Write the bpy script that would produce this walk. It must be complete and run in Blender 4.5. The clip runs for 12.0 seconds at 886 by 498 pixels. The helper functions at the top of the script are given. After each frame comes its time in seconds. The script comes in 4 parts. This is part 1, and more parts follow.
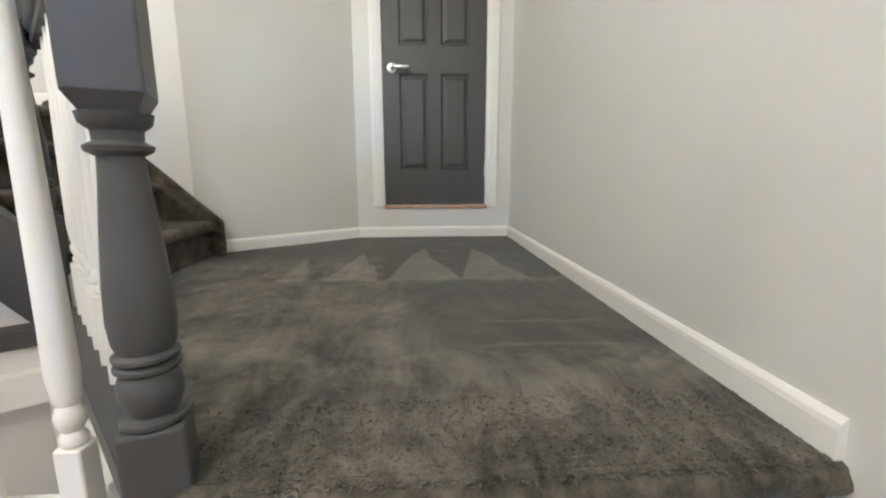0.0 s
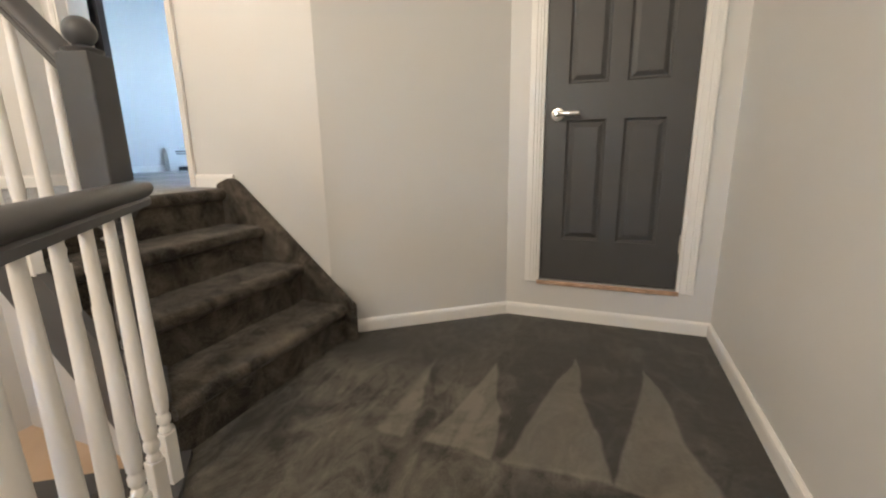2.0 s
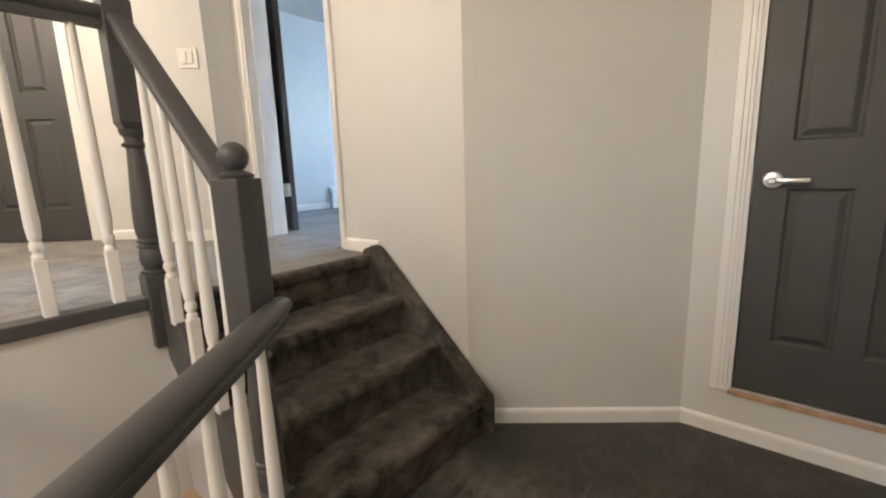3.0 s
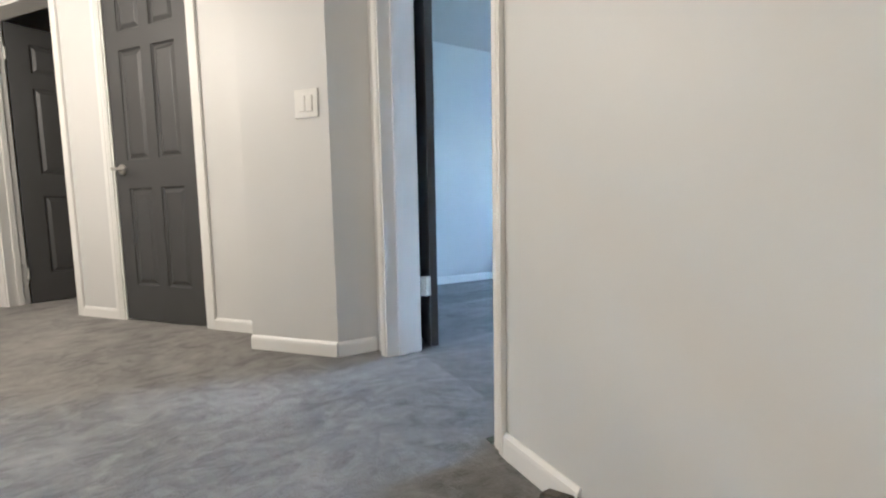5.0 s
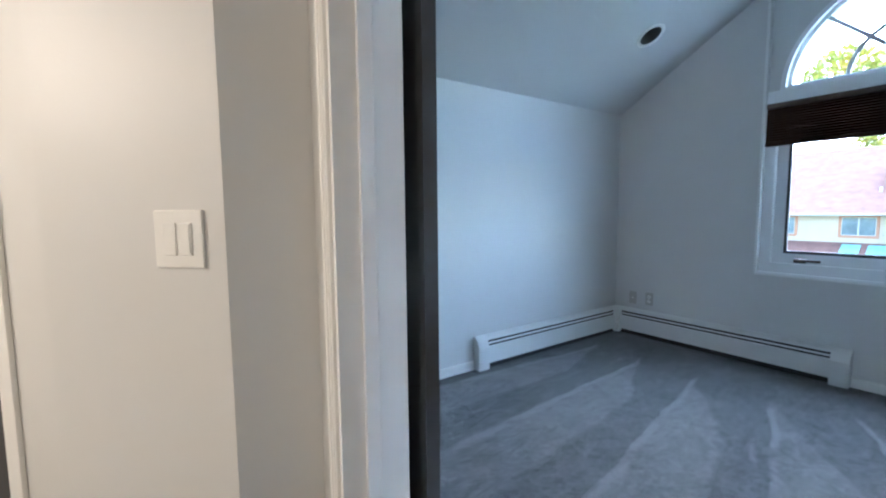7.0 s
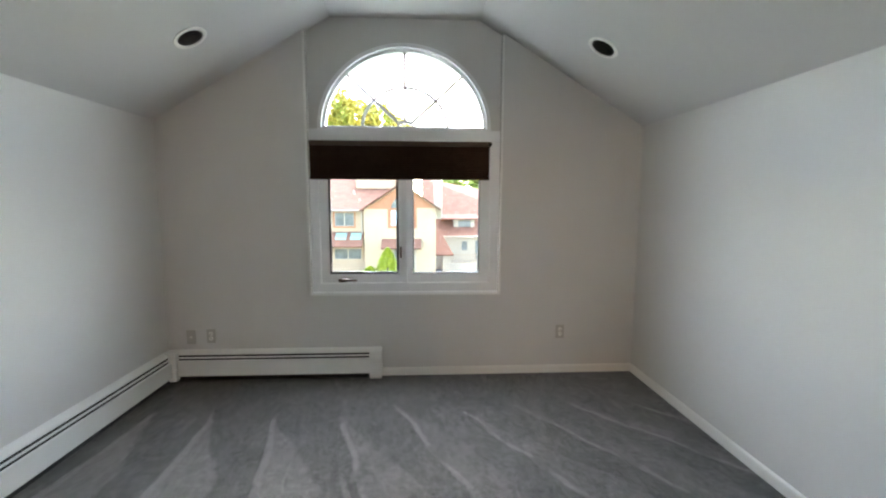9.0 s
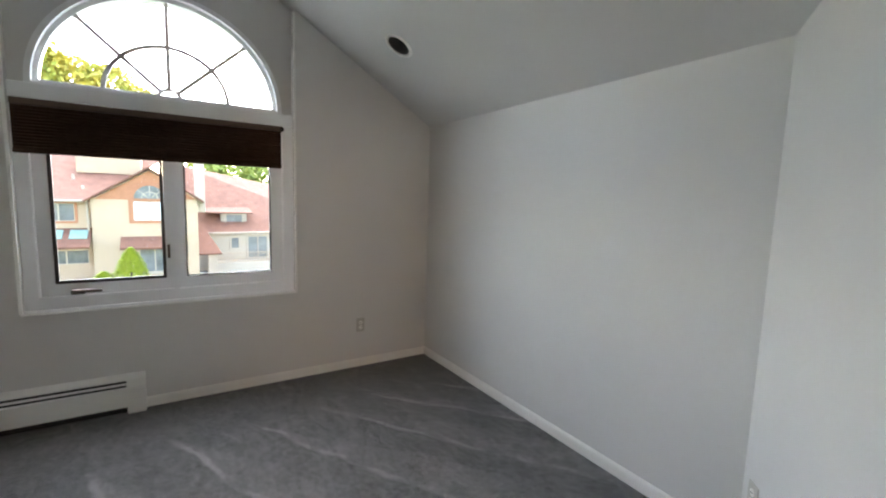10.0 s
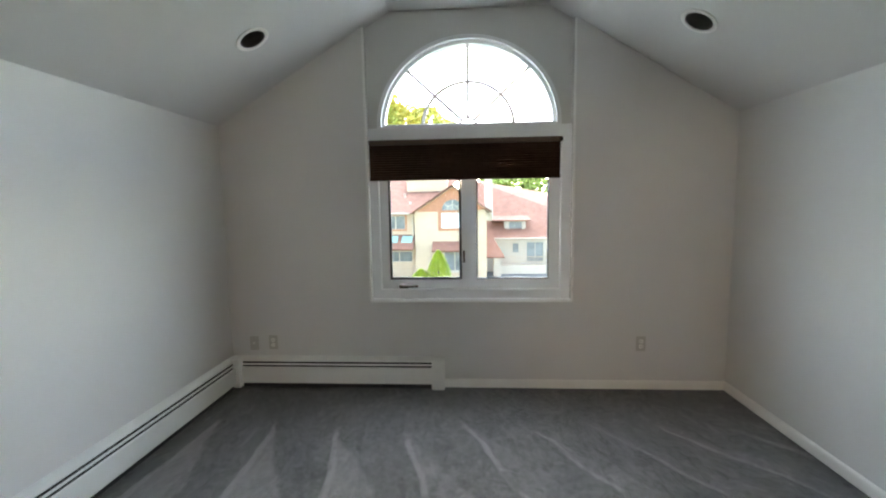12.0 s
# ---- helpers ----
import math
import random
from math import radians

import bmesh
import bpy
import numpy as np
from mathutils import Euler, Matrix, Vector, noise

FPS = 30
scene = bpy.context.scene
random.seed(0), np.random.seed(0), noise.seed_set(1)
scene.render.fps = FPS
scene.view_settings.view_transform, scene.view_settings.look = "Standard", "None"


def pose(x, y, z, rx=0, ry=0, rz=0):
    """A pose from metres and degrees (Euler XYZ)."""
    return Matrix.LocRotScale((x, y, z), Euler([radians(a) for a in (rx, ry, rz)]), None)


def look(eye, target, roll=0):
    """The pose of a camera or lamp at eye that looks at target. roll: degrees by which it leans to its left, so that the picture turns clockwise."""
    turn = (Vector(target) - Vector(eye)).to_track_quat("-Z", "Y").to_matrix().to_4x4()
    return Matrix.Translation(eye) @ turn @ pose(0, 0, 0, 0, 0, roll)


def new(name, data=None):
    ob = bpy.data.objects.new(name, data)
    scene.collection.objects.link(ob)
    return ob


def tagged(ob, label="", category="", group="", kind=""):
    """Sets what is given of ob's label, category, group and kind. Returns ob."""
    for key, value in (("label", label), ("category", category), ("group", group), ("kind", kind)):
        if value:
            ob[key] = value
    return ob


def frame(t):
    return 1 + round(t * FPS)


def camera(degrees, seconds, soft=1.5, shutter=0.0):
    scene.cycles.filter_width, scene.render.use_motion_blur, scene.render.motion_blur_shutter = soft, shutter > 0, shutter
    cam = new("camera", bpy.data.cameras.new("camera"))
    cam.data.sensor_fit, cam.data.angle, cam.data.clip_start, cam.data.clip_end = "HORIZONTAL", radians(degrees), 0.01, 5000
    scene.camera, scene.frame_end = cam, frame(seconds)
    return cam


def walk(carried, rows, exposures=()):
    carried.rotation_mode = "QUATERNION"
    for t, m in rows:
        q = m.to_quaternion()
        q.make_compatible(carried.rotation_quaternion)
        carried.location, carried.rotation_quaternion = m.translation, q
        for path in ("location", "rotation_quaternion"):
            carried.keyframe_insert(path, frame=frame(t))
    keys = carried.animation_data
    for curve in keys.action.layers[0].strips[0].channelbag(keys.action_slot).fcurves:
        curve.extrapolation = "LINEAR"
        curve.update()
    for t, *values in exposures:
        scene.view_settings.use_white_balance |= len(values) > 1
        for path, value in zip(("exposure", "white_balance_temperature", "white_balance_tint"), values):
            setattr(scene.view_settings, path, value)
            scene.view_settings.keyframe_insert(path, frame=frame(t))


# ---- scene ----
cam = camera(92.5, 12.0, soft=2.1)
PATH = [
    (0, (-0.071, -0.305, -0.301), (0.056, 1.659, -0.656), -0.1),
    (0.5, (0.016, -0.11, -0.21), (0.077, 1.829, -0.698), -1.0),
    (1, (0.029, 0.035, -0.088), (0.044, 1.974, -0.578), -0.5),
    (1.5, (0.032, 0.137, 0.041), (-0.183, 2.074, -0.408), -1.2),
    (2, (0.036, 0.255, 0.161), (-0.662, 2.075, -0.287), -0.9),
    (2.5, (-0.028, 0.368, 0.256), (-1.111, 2.014, -0.089), -1.2),
    (3, (-0.133, 0.5, 0.4), (-1.393, 2.009, 0.033), -1.8),
    (3.2, (-0.209, 0.568, 0.43), (-1.529, 2.034, 0.101), -2.1),
    (4.8, (-0.993, 1.213, 0.623), (-2.709, 2.221, 0.426), -0.6),
    (5, (-1.098, 1.258, 0.638), (-2.858, 2.191, 0.457), -1.1),
    (5.5, (-1.422, 1.414, 0.714), (-3.255, 2.196, 0.552), -0.8),
    (6, (-1.663, 1.476, 0.83), (-3.479, 2.289, 0.635), -0.4),
    (6.5, (-1.83, 1.51, 0.985), (-3.572, 2.457, 0.725), -0.0),
    (6.7, (-1.887, 1.536, 1.053), (-3.596, 2.553, 0.838), 0.0),
    (8.3, (-2.32, 1.707, 1.448), (-3.02, 3.561, 1.175), -0.2),
    (8.5, (-2.307, 1.757, 1.425), (-2.768, 3.69, 1.199), 0.7),
    (9, (-2.331, 1.863, 1.421), (-2.222, 3.848, 1.201), 0.2),
    (9.5, (-2.402, 1.965, 1.41), (-1.657, 3.803, 1.15), 1.7),
    (10, (-2.451, 1.989, 1.4), (-1.383, 3.665, 1.173), 1.7),
    (10.5, (-2.505, 2.037, 1.422), (-1.345, 3.65, 1.19), 2.3),
    (11, (-2.426, 2.033, 1.441), (-1.454, 3.766, 1.209), 1.7),
    (11.5, (-2.427, 2.061, 1.42), (-1.907, 3.981, 1.212), -0.0),
    (12, (-2.447, 2.077, 1.412), (-2.569, 4.062, 1.204), -0.9),
]
walk(cam, [(t, look(eye, target, roll)) for t, eye, target, roll in PATH],
     exposures=[(0, 4.92, 4650, 2), (1.0, 4.87, 4750, 3), (1.5, 4.76, 5050, 5), (2.5, 4.5, 5250, 6), (3.2, 4.4, 5250, 6), (4.8, 4.18, 4800, 4),
                (5.5, 4.02, 4650, 4), (6.0, 3.98, 4700, 5), (6.7, 4.02, 4750, 6), (8.3, 4.12, 6350, 8), (9.0, 4.10, 6950, 12), (10.0, 3.85, 7050, 15), (10.7, 3.76, 7050, 15), (11.5, 3.68, 6950, 12), (12.0, 3.93, 6850, 10)])

# ---- world, sun, lamps ----
world = bpy.data.worlds.new("sky")
scene.world = world
world.use_nodes = True
wn = world.node_tree
sky = wn.nodes.new("ShaderNodeTexSky")
sky.sky_type, sky.sun_disc = "NISHITA", False
sky.sun_elevation, sky.sun_rotation, sky.dust_density, sky.air_density = radians(32), radians(8), 0.6, 1.0
wn.links.new(sky.outputs[0], wn.nodes["Background"].inputs[0])
wn.nodes["Background"].inputs[1].default_value = 0.12
sun = new("sun", bpy.data.lights.new("sun", "SUN"))
sun.data.energy, sun.data.angle, sun.data.color = 2.3, radians(140), (0.81, 0.915, 1.0)
sun.matrix_world = look((4.72, 33.6, 21.2), (0, 0, 0))

WARM = (1.0, 0.71, 0.45)
LAMPS = [(-0.85, -1.10, 1.75, 5.2), (-3.40, -0.55, 2.34, 5.2)]  # both unseen: foyer pendant added to light the stairwell, assumed flush hall light


def lamp_bulb(x, y, z, watts):
    bulb = new("bulb_light", bpy.data.lights.new("bulb_light", "POINT"))
    bulb.data.energy, bulb.data.color, bulb.data.shadow_soft_size = watts, WARM, 0.30
    bulb.location = (x, y, z)


for lx, ly, lz, lw in LAMPS:
    lamp_bulb(lx, ly, lz - 0.36, lw)

# ---- materials ----


def material(name, color, rough=0.6, metal=0.0, vary=0.06, scale=8.0, bump=0.0, bump_scale=200.0, spec=0.5, color2=None):
    m = bpy.data.materials.new(name)
    m.use_nodes = True
    t = m.node_tree
    b = t.nodes["Principled BSDF"]
    b.inputs["Roughness"].default_value, b.inputs["Metallic"].default_value = rough, metal
    b.inputs["Specular IOR Level"].default_value = spec
    co = t.nodes.new("ShaderNodeTexCoord")
    n = t.nodes.new("ShaderNodeTexNoise")
    n.inputs["Scale"].default_value, n.inputs["Detail"].default_value = scale, 6
    t.links.new(co.outputs["Object"], n.inputs["Vector"])
    r = t.nodes.new("ShaderNodeValToRGB")
    r.color_ramp.elements[0].position, r.color_ramp.elements[1].position = 0.3, 0.7
    lo = color2 or tuple(c * (1 - vary) for c in color)
    r.color_ramp.elements[0].color = (*lo, 1)
    r.color_ramp.elements[1].color = (*(color if color2 else tuple(min(1, c * (1 + vary)) for c in color)), 1)
    t.links.new(n.outputs["Fac"], r.inputs["Fac"])
    t.links.new(r.outputs["Color"], b.inputs["Base Color"])
    if bump:
        n2 = t.nodes.new("ShaderNodeTexNoise")
        n2.inputs["Scale"].default_value, n2.inputs["Detail"].default_value = bump_scale, 4
        t.links.new(co.outputs["Object"], n2.inputs["Vector"])
        bp = t.nodes.new("ShaderNodeBump")
        bp.inputs["Strength"].default_value, bp.inputs["Distance"].default_value = bump, 0.002
        t.links.new(n2.outputs["Fac"], bp.inputs["Height"])
        t.links.new(bp.outputs["Normal"], b.inputs["Normal"])
    return m


def carpet_material(name, light, dark, marks, patch=3.2, sheen=0.35, grain=0.8, room_tones=None, bias=0.45, mottle=1.5):
    """Cut-pile carpet: tuft grain, blotchy lay of the pile, and the vacuum's strokes (marks: 'landing', 'room' or '').

    If given, the same carpet's bedroom colours are blended in towards the bedroom door.
    """
    m = bpy.data.materials.new(name)
    m.use_nodes = True
    t = m.node_tree
    b = t.nodes["Principled BSDF"]
    b.inputs["Roughness"].default_value = 0.95
    b.inputs["Specular IOR Level"].default_value = 0.1
    b.inputs["Sheen Weight"].default_value = sheen
    b.inputs["Sheen Roughness"].default_value = 0.6

    def node(kind, **values):
        n = t.nodes.new(kind)
        for k, v in values.items():
            n.inputs[k].default_value = v
        return n

    def math_node(op, a, c=None, d=None):
        n = t.nodes.new("ShaderNodeMath")
        n.operation = op
        for i, v in enumerate((a, c, d)):
            if v is None:
                continue
            if isinstance(v, (int, float)):
                n.inputs[i].default_value = v
            else:
                t.links.new(v, n.inputs[i])
        return n.outputs[0]

    geo = t.nodes.new("ShaderNodeNewGeometry")
    tuft = node("ShaderNodeTexNoise", Scale=240.0, Detail=3.0)
    clump = node("ShaderNodeTexNoise", Scale=30.0, Detail=5.0, Roughness=0.7)
    blotch = node("ShaderNodeTexNoise", Scale=patch, Detail=6.0, Roughness=0.62, Distortion=1.2)
    wob = node("ShaderNodeTexNoise", Scale=3.0, Detail=2.0)
    brushed = node("ShaderNodeTexNoise", Scale=8.0, Detail=5.0, Roughness=0.66, Distortion=1.6)
    for n in (tuft, clump, blotch, wob):
        t.links.new(geo.outputs["Position"], n.inputs["Vector"])
    lay = t.nodes.new("ShaderNodeMapping")
    lay.inputs["Rotation"].default_value, lay.inputs["Scale"].default_value = (0, 0, 0.35), ((1.5, 0.55, 1.0) if marks else (1.2, 0.9, 1.0))
    t.links.new(geo.outputs["Position"], lay.inputs["Vector"])
    t.links.new(lay.outputs[0], brushed.inputs["Vector"])
    xyz = t.nodes.new("ShaderNodeSeparateXYZ")
    t.links.new(geo.outputs["Position"], xyz.inputs[0])
    wobble = math_node("MULTIPLY", math_node("SUBTRACT", wob.outputs["Fac"], 0.5), 0.10 if marks == "landing" else 0.07)
    px, py = math_node("ADD", xyz.outputs[0], wobble), math_node("ADD", xyz.outputs[1], wobble)
    shade = math_node("MULTIPLY", math_node("SUBTRACT", blotch.outputs["Fac"], 0.5), {"room": 0.9, "landing": 2.6}.get(marks, 2.0))
    shade = math_node("ADD", shade, math_node("MULTIPLY", math_node("SUBTRACT", clump.outputs["Fac"], 0.5), 1.4 if marks == "room" else 0.65))
    shade = math_node("ADD", shade, math_node("MULTIPLY", math_node("SUBTRACT", tuft.outputs["Fac"], 0.5), {"room": 1.7, "landing": 0.40}.get(marks, 1.0)))
    shade = math_node("ADD", shade, math_node("MULTIPLY", math_node("SUBTRACT", brushed.outputs["Fac"], 0.5), mottle))
    def band(value, lo, hi, sharp):
        """1 between lo and hi, with edges as steep as sharp."""
        up = math_node("MULTIPLY", math_node("SUBTRACT", value, lo), sharp)
        up.node.use_clamp = True
        down = math_node("MULTIPLY", math_node("SUBTRACT", hi, value), sharp)
        down.node.use_clamp = True
        return math_node("MULTIPLY", up, down)

    if marks == "landing":
        # light wedges before the closet wall on dark, smoothly laid pile
        across = math_node("ABSOLUTE", math_node("SUBTRACT", math_node("FRACT", math_node("DIVIDE", math_node("ADD", px, 0.189 + 2.88), 0.288)), 0.5))
        tip = math_node("SUBTRACT", 2.04, math_node("MULTIPLY", band(px, -0.9, -0.189, 40.0), 0.14))
        reach = math_node("MULTIPLY", math_node("SUBTRACT", tip, py), 0.69)
        wedge = math_node("MULTIPLY", math_node("SUBTRACT", reach, across), 24.0)
        wedge.node.use_clamp = True
        wedge = math_node("MULTIPLY", wedge, math_node("MULTIPLY", band(py, 1.29, 2.2, 60.0), band(px, -0.62, 0.40, 30.0)))
        ragged = math_node("ADD", py, math_node("MULTIPLY", math_node("SUBTRACT", brushed.outputs["Fac"], 0.5), 0.9))
        laid = math_node("MAXIMUM", math_node("MULTIPLY", band(px, -0.25, 1.0, 20.0), band(py, 1.29, 3.0, 30.0)), band(ragged, 1.66, 4.0, 7.0))
        # the stroke drawn crosswise before them, with two faint seams
        stroke = math_node("MULTIPLY", band(px, -0.14, 0.60, 30.0), band(py, 0.60, 1.30, 14.0))
        calm = math_node("SUBTRACT", 1.0, math_node("MULTIPLY", math_node("MAXIMUM", laid, stroke), 0.62))
        shade = math_node("MULTIPLY", shade, calm)
        shade = math_node("ADD", shade, math_node("MULTIPLY", wedge, 0.78))
        shade = math_node("SUBTRACT", shade, math_node("MULTIPLY", laid, 0.36))
        shade = math_node("SUBTRACT", shade, math_node("MULTIPLY", stroke, 0.28))
        for seam in (0.655, 0.82):
            shade = math_node("ADD", shade, math_node("MULTIPLY", math_node("MULTIPLY", band(py, seam - 0.012, seam + 0.012, 160.0), band(px, 0.08, 0.46, 20.0)), 0.34))
        # trodden lighter way from the stairs to the wedges
        way = band(math_node("ADD", px, math_node("MULTIPLY", py, 0.30)), -0.10, 0.23, 14.0)
        shade = math_node("ADD", shade, math_node("MULTIPLY", math_node("MULTIPLY", way, band(py, 0.55, 1.32, 8.0)), 0.30))
    if marks == "room":
        # strokes fanning out from the window wall: start is where a point's stroke meets that wall
        run = math_node("SUBTRACT", 4.74, py)
        start = math_node("DIVIDE", math_node("SUBTRACT", px, math_node("MULTIPLY", run, 1.2876)), math_node("ADD", 1.0, math_node("MULTIPLY", run, 0.33)))
        lane = math_node("DIVIDE", math_node("ADD", start, 4.13 + 8.0), 0.40)
        u = math_node("FRACT", lane)
        pick = math_node("FRACT", math_node("MULTIPLY", math_node("SINE", math_node("MULTIPLY", math_node("FLOOR", lane), 12.99)), 437.6))
        run = math_node("SUBTRACT", run, math_node("MULTIPLY", math_node("SUBTRACT", pick, 0.5), 0.24))
        wide = math_node("MINIMUM", math_node("MULTIPLY", run, 0.85), math_node("ADD", 0.50, math_node("MULTIPLY", pick, 0.2)))
        fill = math_node("MULTIPLY", math_node("SUBTRACT", wide, u), 16.0)
        fill.node.use_clamp = True
        begun = math_node("MULTIPLY", run, 12.0)
        begun.node.use_clamp = True
        west = math_node("DIVIDE", math_node("SUBTRACT", -2.55, start), 1.0)
        west.node.use_clamp = True
        graded = math_node("DIVIDE", math_node("SUBTRACT", py, 1.7), 1.9)
        graded.node.use_clamp = True
        fill = math_node("MULTIPLY", math_node("MULTIPLY", fill, begun), math_node("MULTIPLY", graded, math_node("ADD", 0.34, math_node("MULTIPLY", west, 0.46))))
        shade = math_node("ADD", shade, math_node("MULTIPLY", fill, 0.75))
        broken = node("ShaderNodeTexNoise", Scale=4.5, Detail=3.0)
        t.links.new(geo.outputs["Position"], broken.inputs["Vector"])
        gaps = math_node("MULTIPLY", math_node("SUBTRACT", broken.outputs["Fac"], 0.40), 7.0)
        gaps.node.use_clamp = True
        rim = math_node("MULTIPLY", math_node("MULTIPLY", band(u, 0.0, 0.10, 28.0), begun), math_node("MULTIPLY", gaps, graded))
        shade = math_node("ADD", shade, math_node("MULTIPLY", rim, 0.62))
        # fine scratches between the strokes
        streak = node("ShaderNodeTexNoise", Scale=1.0, Detail=4.0, Distortion=0.3)
        comb = t.nodes.new("ShaderNodeCombineXYZ")
        t.links.new(math_node("MULTIPLY", start, 22.0), comb.inputs[0])
        t.links.new(math_node("MULTIPLY", py, 2.2), comb.inputs[1])
        t.links.new(comb.outputs[0], streak.inputs["Vector"])
        line = math_node("MULTIPLY", math_node("SUBTRACT", streak.outputs["Fac"], 0.62), 9.0)
        line.node.use_clamp = True
        shade = math_node("ADD", shade, math_node("MULTIPLY", line, 0.40))
    fac = math_node("ADD", math_node("MULTIPLY", shade, 0.75), bias)
    mix = t.nodes.new("ShaderNodeMix")
    mix.data_type, mix.clamp_factor = "RGBA", True
    t.links.new(fac, mix.inputs[0])
    mix.inputs[6].default_value, mix.inputs[7].default_value = (*dark, 1), (*light, 1)
    # one carpet: its change of light from hall to bedroom is put into colour
    if room_tones:
        doorward = math_node("DIVIDE", math_node("SUBTRACT", py, 1.25), 0.75)
        doorward.node.use_clamp = True
        for socket, own_tone, room_tone in ((6, dark, room_tones[1]), (7, light, room_tones[0])):
            graded = t.nodes.new("ShaderNodeMix")
            graded.data_type = "RGBA"
            t.links.new(doorward, graded.inputs[0])
            graded.inputs[6].default_value, graded.inputs[7].default_value = (*own_tone, 1), (*room_tone, 1)
            t.links.new(graded.outputs[2], mix.inputs[socket])
    t.links.new(mix.outputs[2], b.inputs["Base Color"])
    bp = node("ShaderNodeBump", Strength=grain, Distance=0.008)
    height = math_node("ADD", math_node("MULTIPLY", tuft.outputs["Fac"], 0.6), math_node("MULTIPLY", clump.outputs["Fac"], 1.4))
    t.links.new(height, bp.inputs["Height"])
    t.links.new(bp.outputs["Normal"], b.inputs["Normal"])
    return m


def glass_material():
    m = bpy.data.materials.new("window_glass")
    m.use_nodes = True
    t = m.node_tree
    b = t.nodes["Principled BSDF"]
    b.inputs["Base Color"].default_value = (0.97, 0.99, 0.98, 1)
    b.inputs["Transmission Weight"].default_value, b.inputs["Roughness"].default_value = 1.0, 0.0
    b.inputs["IOR"].default_value = 1.08
    return m


PAINT = material("wall_paint", (0.665, 0.66, 0.642), 0.44, vary=0.02, scale=1.7, bump=0.12, bump_scale=120, spec=0.5)
CEIL = material("ceiling_paint", (0.65, 0.65, 0.64), 0.9, vary=0.015, scale=2.0, bump=0.15, bump_scale=140, spec=0.2)
TRIM = material("trim_paint", (0.82, 0.81, 0.78), 0.35, vary=0.015, scale=5.0, bump=0.05, bump_scale=40)
# glossy white that stands in for light on the recess edges
LITEDGE = material("lit_edge_white", (0.84, 0.84, 0.82), 0.16, vary=0.01, scale=5.0)
VINYL = material("white_vinyl", (0.86, 0.87, 0.88), 0.35, vary=0.02, scale=6.0)
GREY = material("charcoal_paint", (0.070, 0.070, 0.072), 0.42, vary=0.08, scale=9.0, bump=0.08, bump_scale=90)
DOOR = material("door_paint", (0.062, 0.062, 0.062), 0.45, vary=0.05, scale=6.0, bump=0.15, bump_scale=60)
NICKEL = material("satin_nickel", (0.62, 0.60, 0.56), 0.28, metal=1.0, vary=0.04)
BRASS = material("hinge_metal", (0.75, 0.74, 0.70), 0.4, metal=0.6, vary=0.04)
CARPET = carpet_material("landing_carpet", (0.2, 0.183, 0.148), (0.030, 0.028, 0.022), "landing", 3.2, 0.2, 0.35, None, 0.31, 2.2)
# same carpet as the bedroom's, coloured lighter for the dim hall light
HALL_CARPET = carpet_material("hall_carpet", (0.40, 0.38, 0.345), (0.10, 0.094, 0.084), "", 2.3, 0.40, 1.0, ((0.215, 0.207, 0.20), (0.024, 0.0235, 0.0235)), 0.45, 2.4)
ROOM_CARPET = carpet_material("bedroom_carpet", (0.205, 0.197, 0.191), (0.017, 0.0165, 0.0165), "room", mottle=1.5, bias=0.26)
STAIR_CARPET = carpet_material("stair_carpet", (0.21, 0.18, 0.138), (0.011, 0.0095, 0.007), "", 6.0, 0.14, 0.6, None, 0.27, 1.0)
BLIND = material("blind_fabric", (0.052, 0.026, 0.016), 0.9, vary=0.12, scale=30, bump=0.2, bump_scale=400, spec=0.2)
RAILBROWN = material("blind_rail_paint", (0.10, 0.066, 0.045), 0.5, vary=0.05)
RAWWOOD = material("raw_pine", (0.46, 0.31, 0.21), 0.7, vary=0.2, scale=25)
FLOORWOOD = material("oak_floor", (0.70, 0.53, 0.36), 0.35, color2=(0.61, 0.43, 0.27), scale=6, bump=0.05)
HEATER = material("heater_enamel", (0.76, 0.76, 0.74), 0.4, vary=0.02, scale=7)
BRONZE = material("dark_bronze", (0.10, 0.075, 0.06), 0.35, metal=0.8, vary=0.1)
GASKET = material("bronze_screen_frame", (0.045, 0.036, 0.034), 0.5, vary=0.1)
BLACK = material("dark_metal", (0.02, 0.02, 0.02), 0.6, vary=0.2)
CANWHITE = material("can_reflector", (0.18, 0.18, 0.18), 0.3, metal=0.7, vary=0.1)
PLATE = material("switch_plastic", (0.80, 0.79, 0.75), 0.35, vary=0.01)
ALMOND = material("almond_plastic", (0.50, 0.49, 0.45), 0.4, vary=0.02)
BARGREY = material("glazing_bar_paint", (0.62, 0.61, 0.60), 0.4, vary=0.04)
GLASS = glass_material()
STUCCO = material("cream_stucco", (0.45, 0.32, 0.215), 0.9, vary=0.06, scale=0.8, bump=0.3, bump_scale=30)
WHITEWALL = material("white_stucco", (0.44, 0.36, 0.28), 0.9, vary=0.05, scale=0.8)
ROOF = material("red_shingle", (0.175, 0.076, 0.048), 0.9, vary=0.18, scale=3.0, bump=0.4, bump_scale=12)
TERRA = material("terracotta_trim", (0.38, 0.16, 0.085), 0.85, vary=0.08)
WINDARK = material("far_window_glass", (0.17, 0.17, 0.16), 0.5, vary=0.3, scale=2, spec=0.2)
CURTAIN = material("white_curtain", (0.62, 0.66, 0.66), 0.8, vary=0.05)
SKYLIGHT = material("skylight_glass", (0.26, 0.38, 0.32), 0.5, vary=0.1, spec=0.2)
ASPHALT = material("asphalt", (0.06, 0.06, 0.06), 0.9, vary=0.2, scale=3, color2=(0.045, 0.045, 0.045))
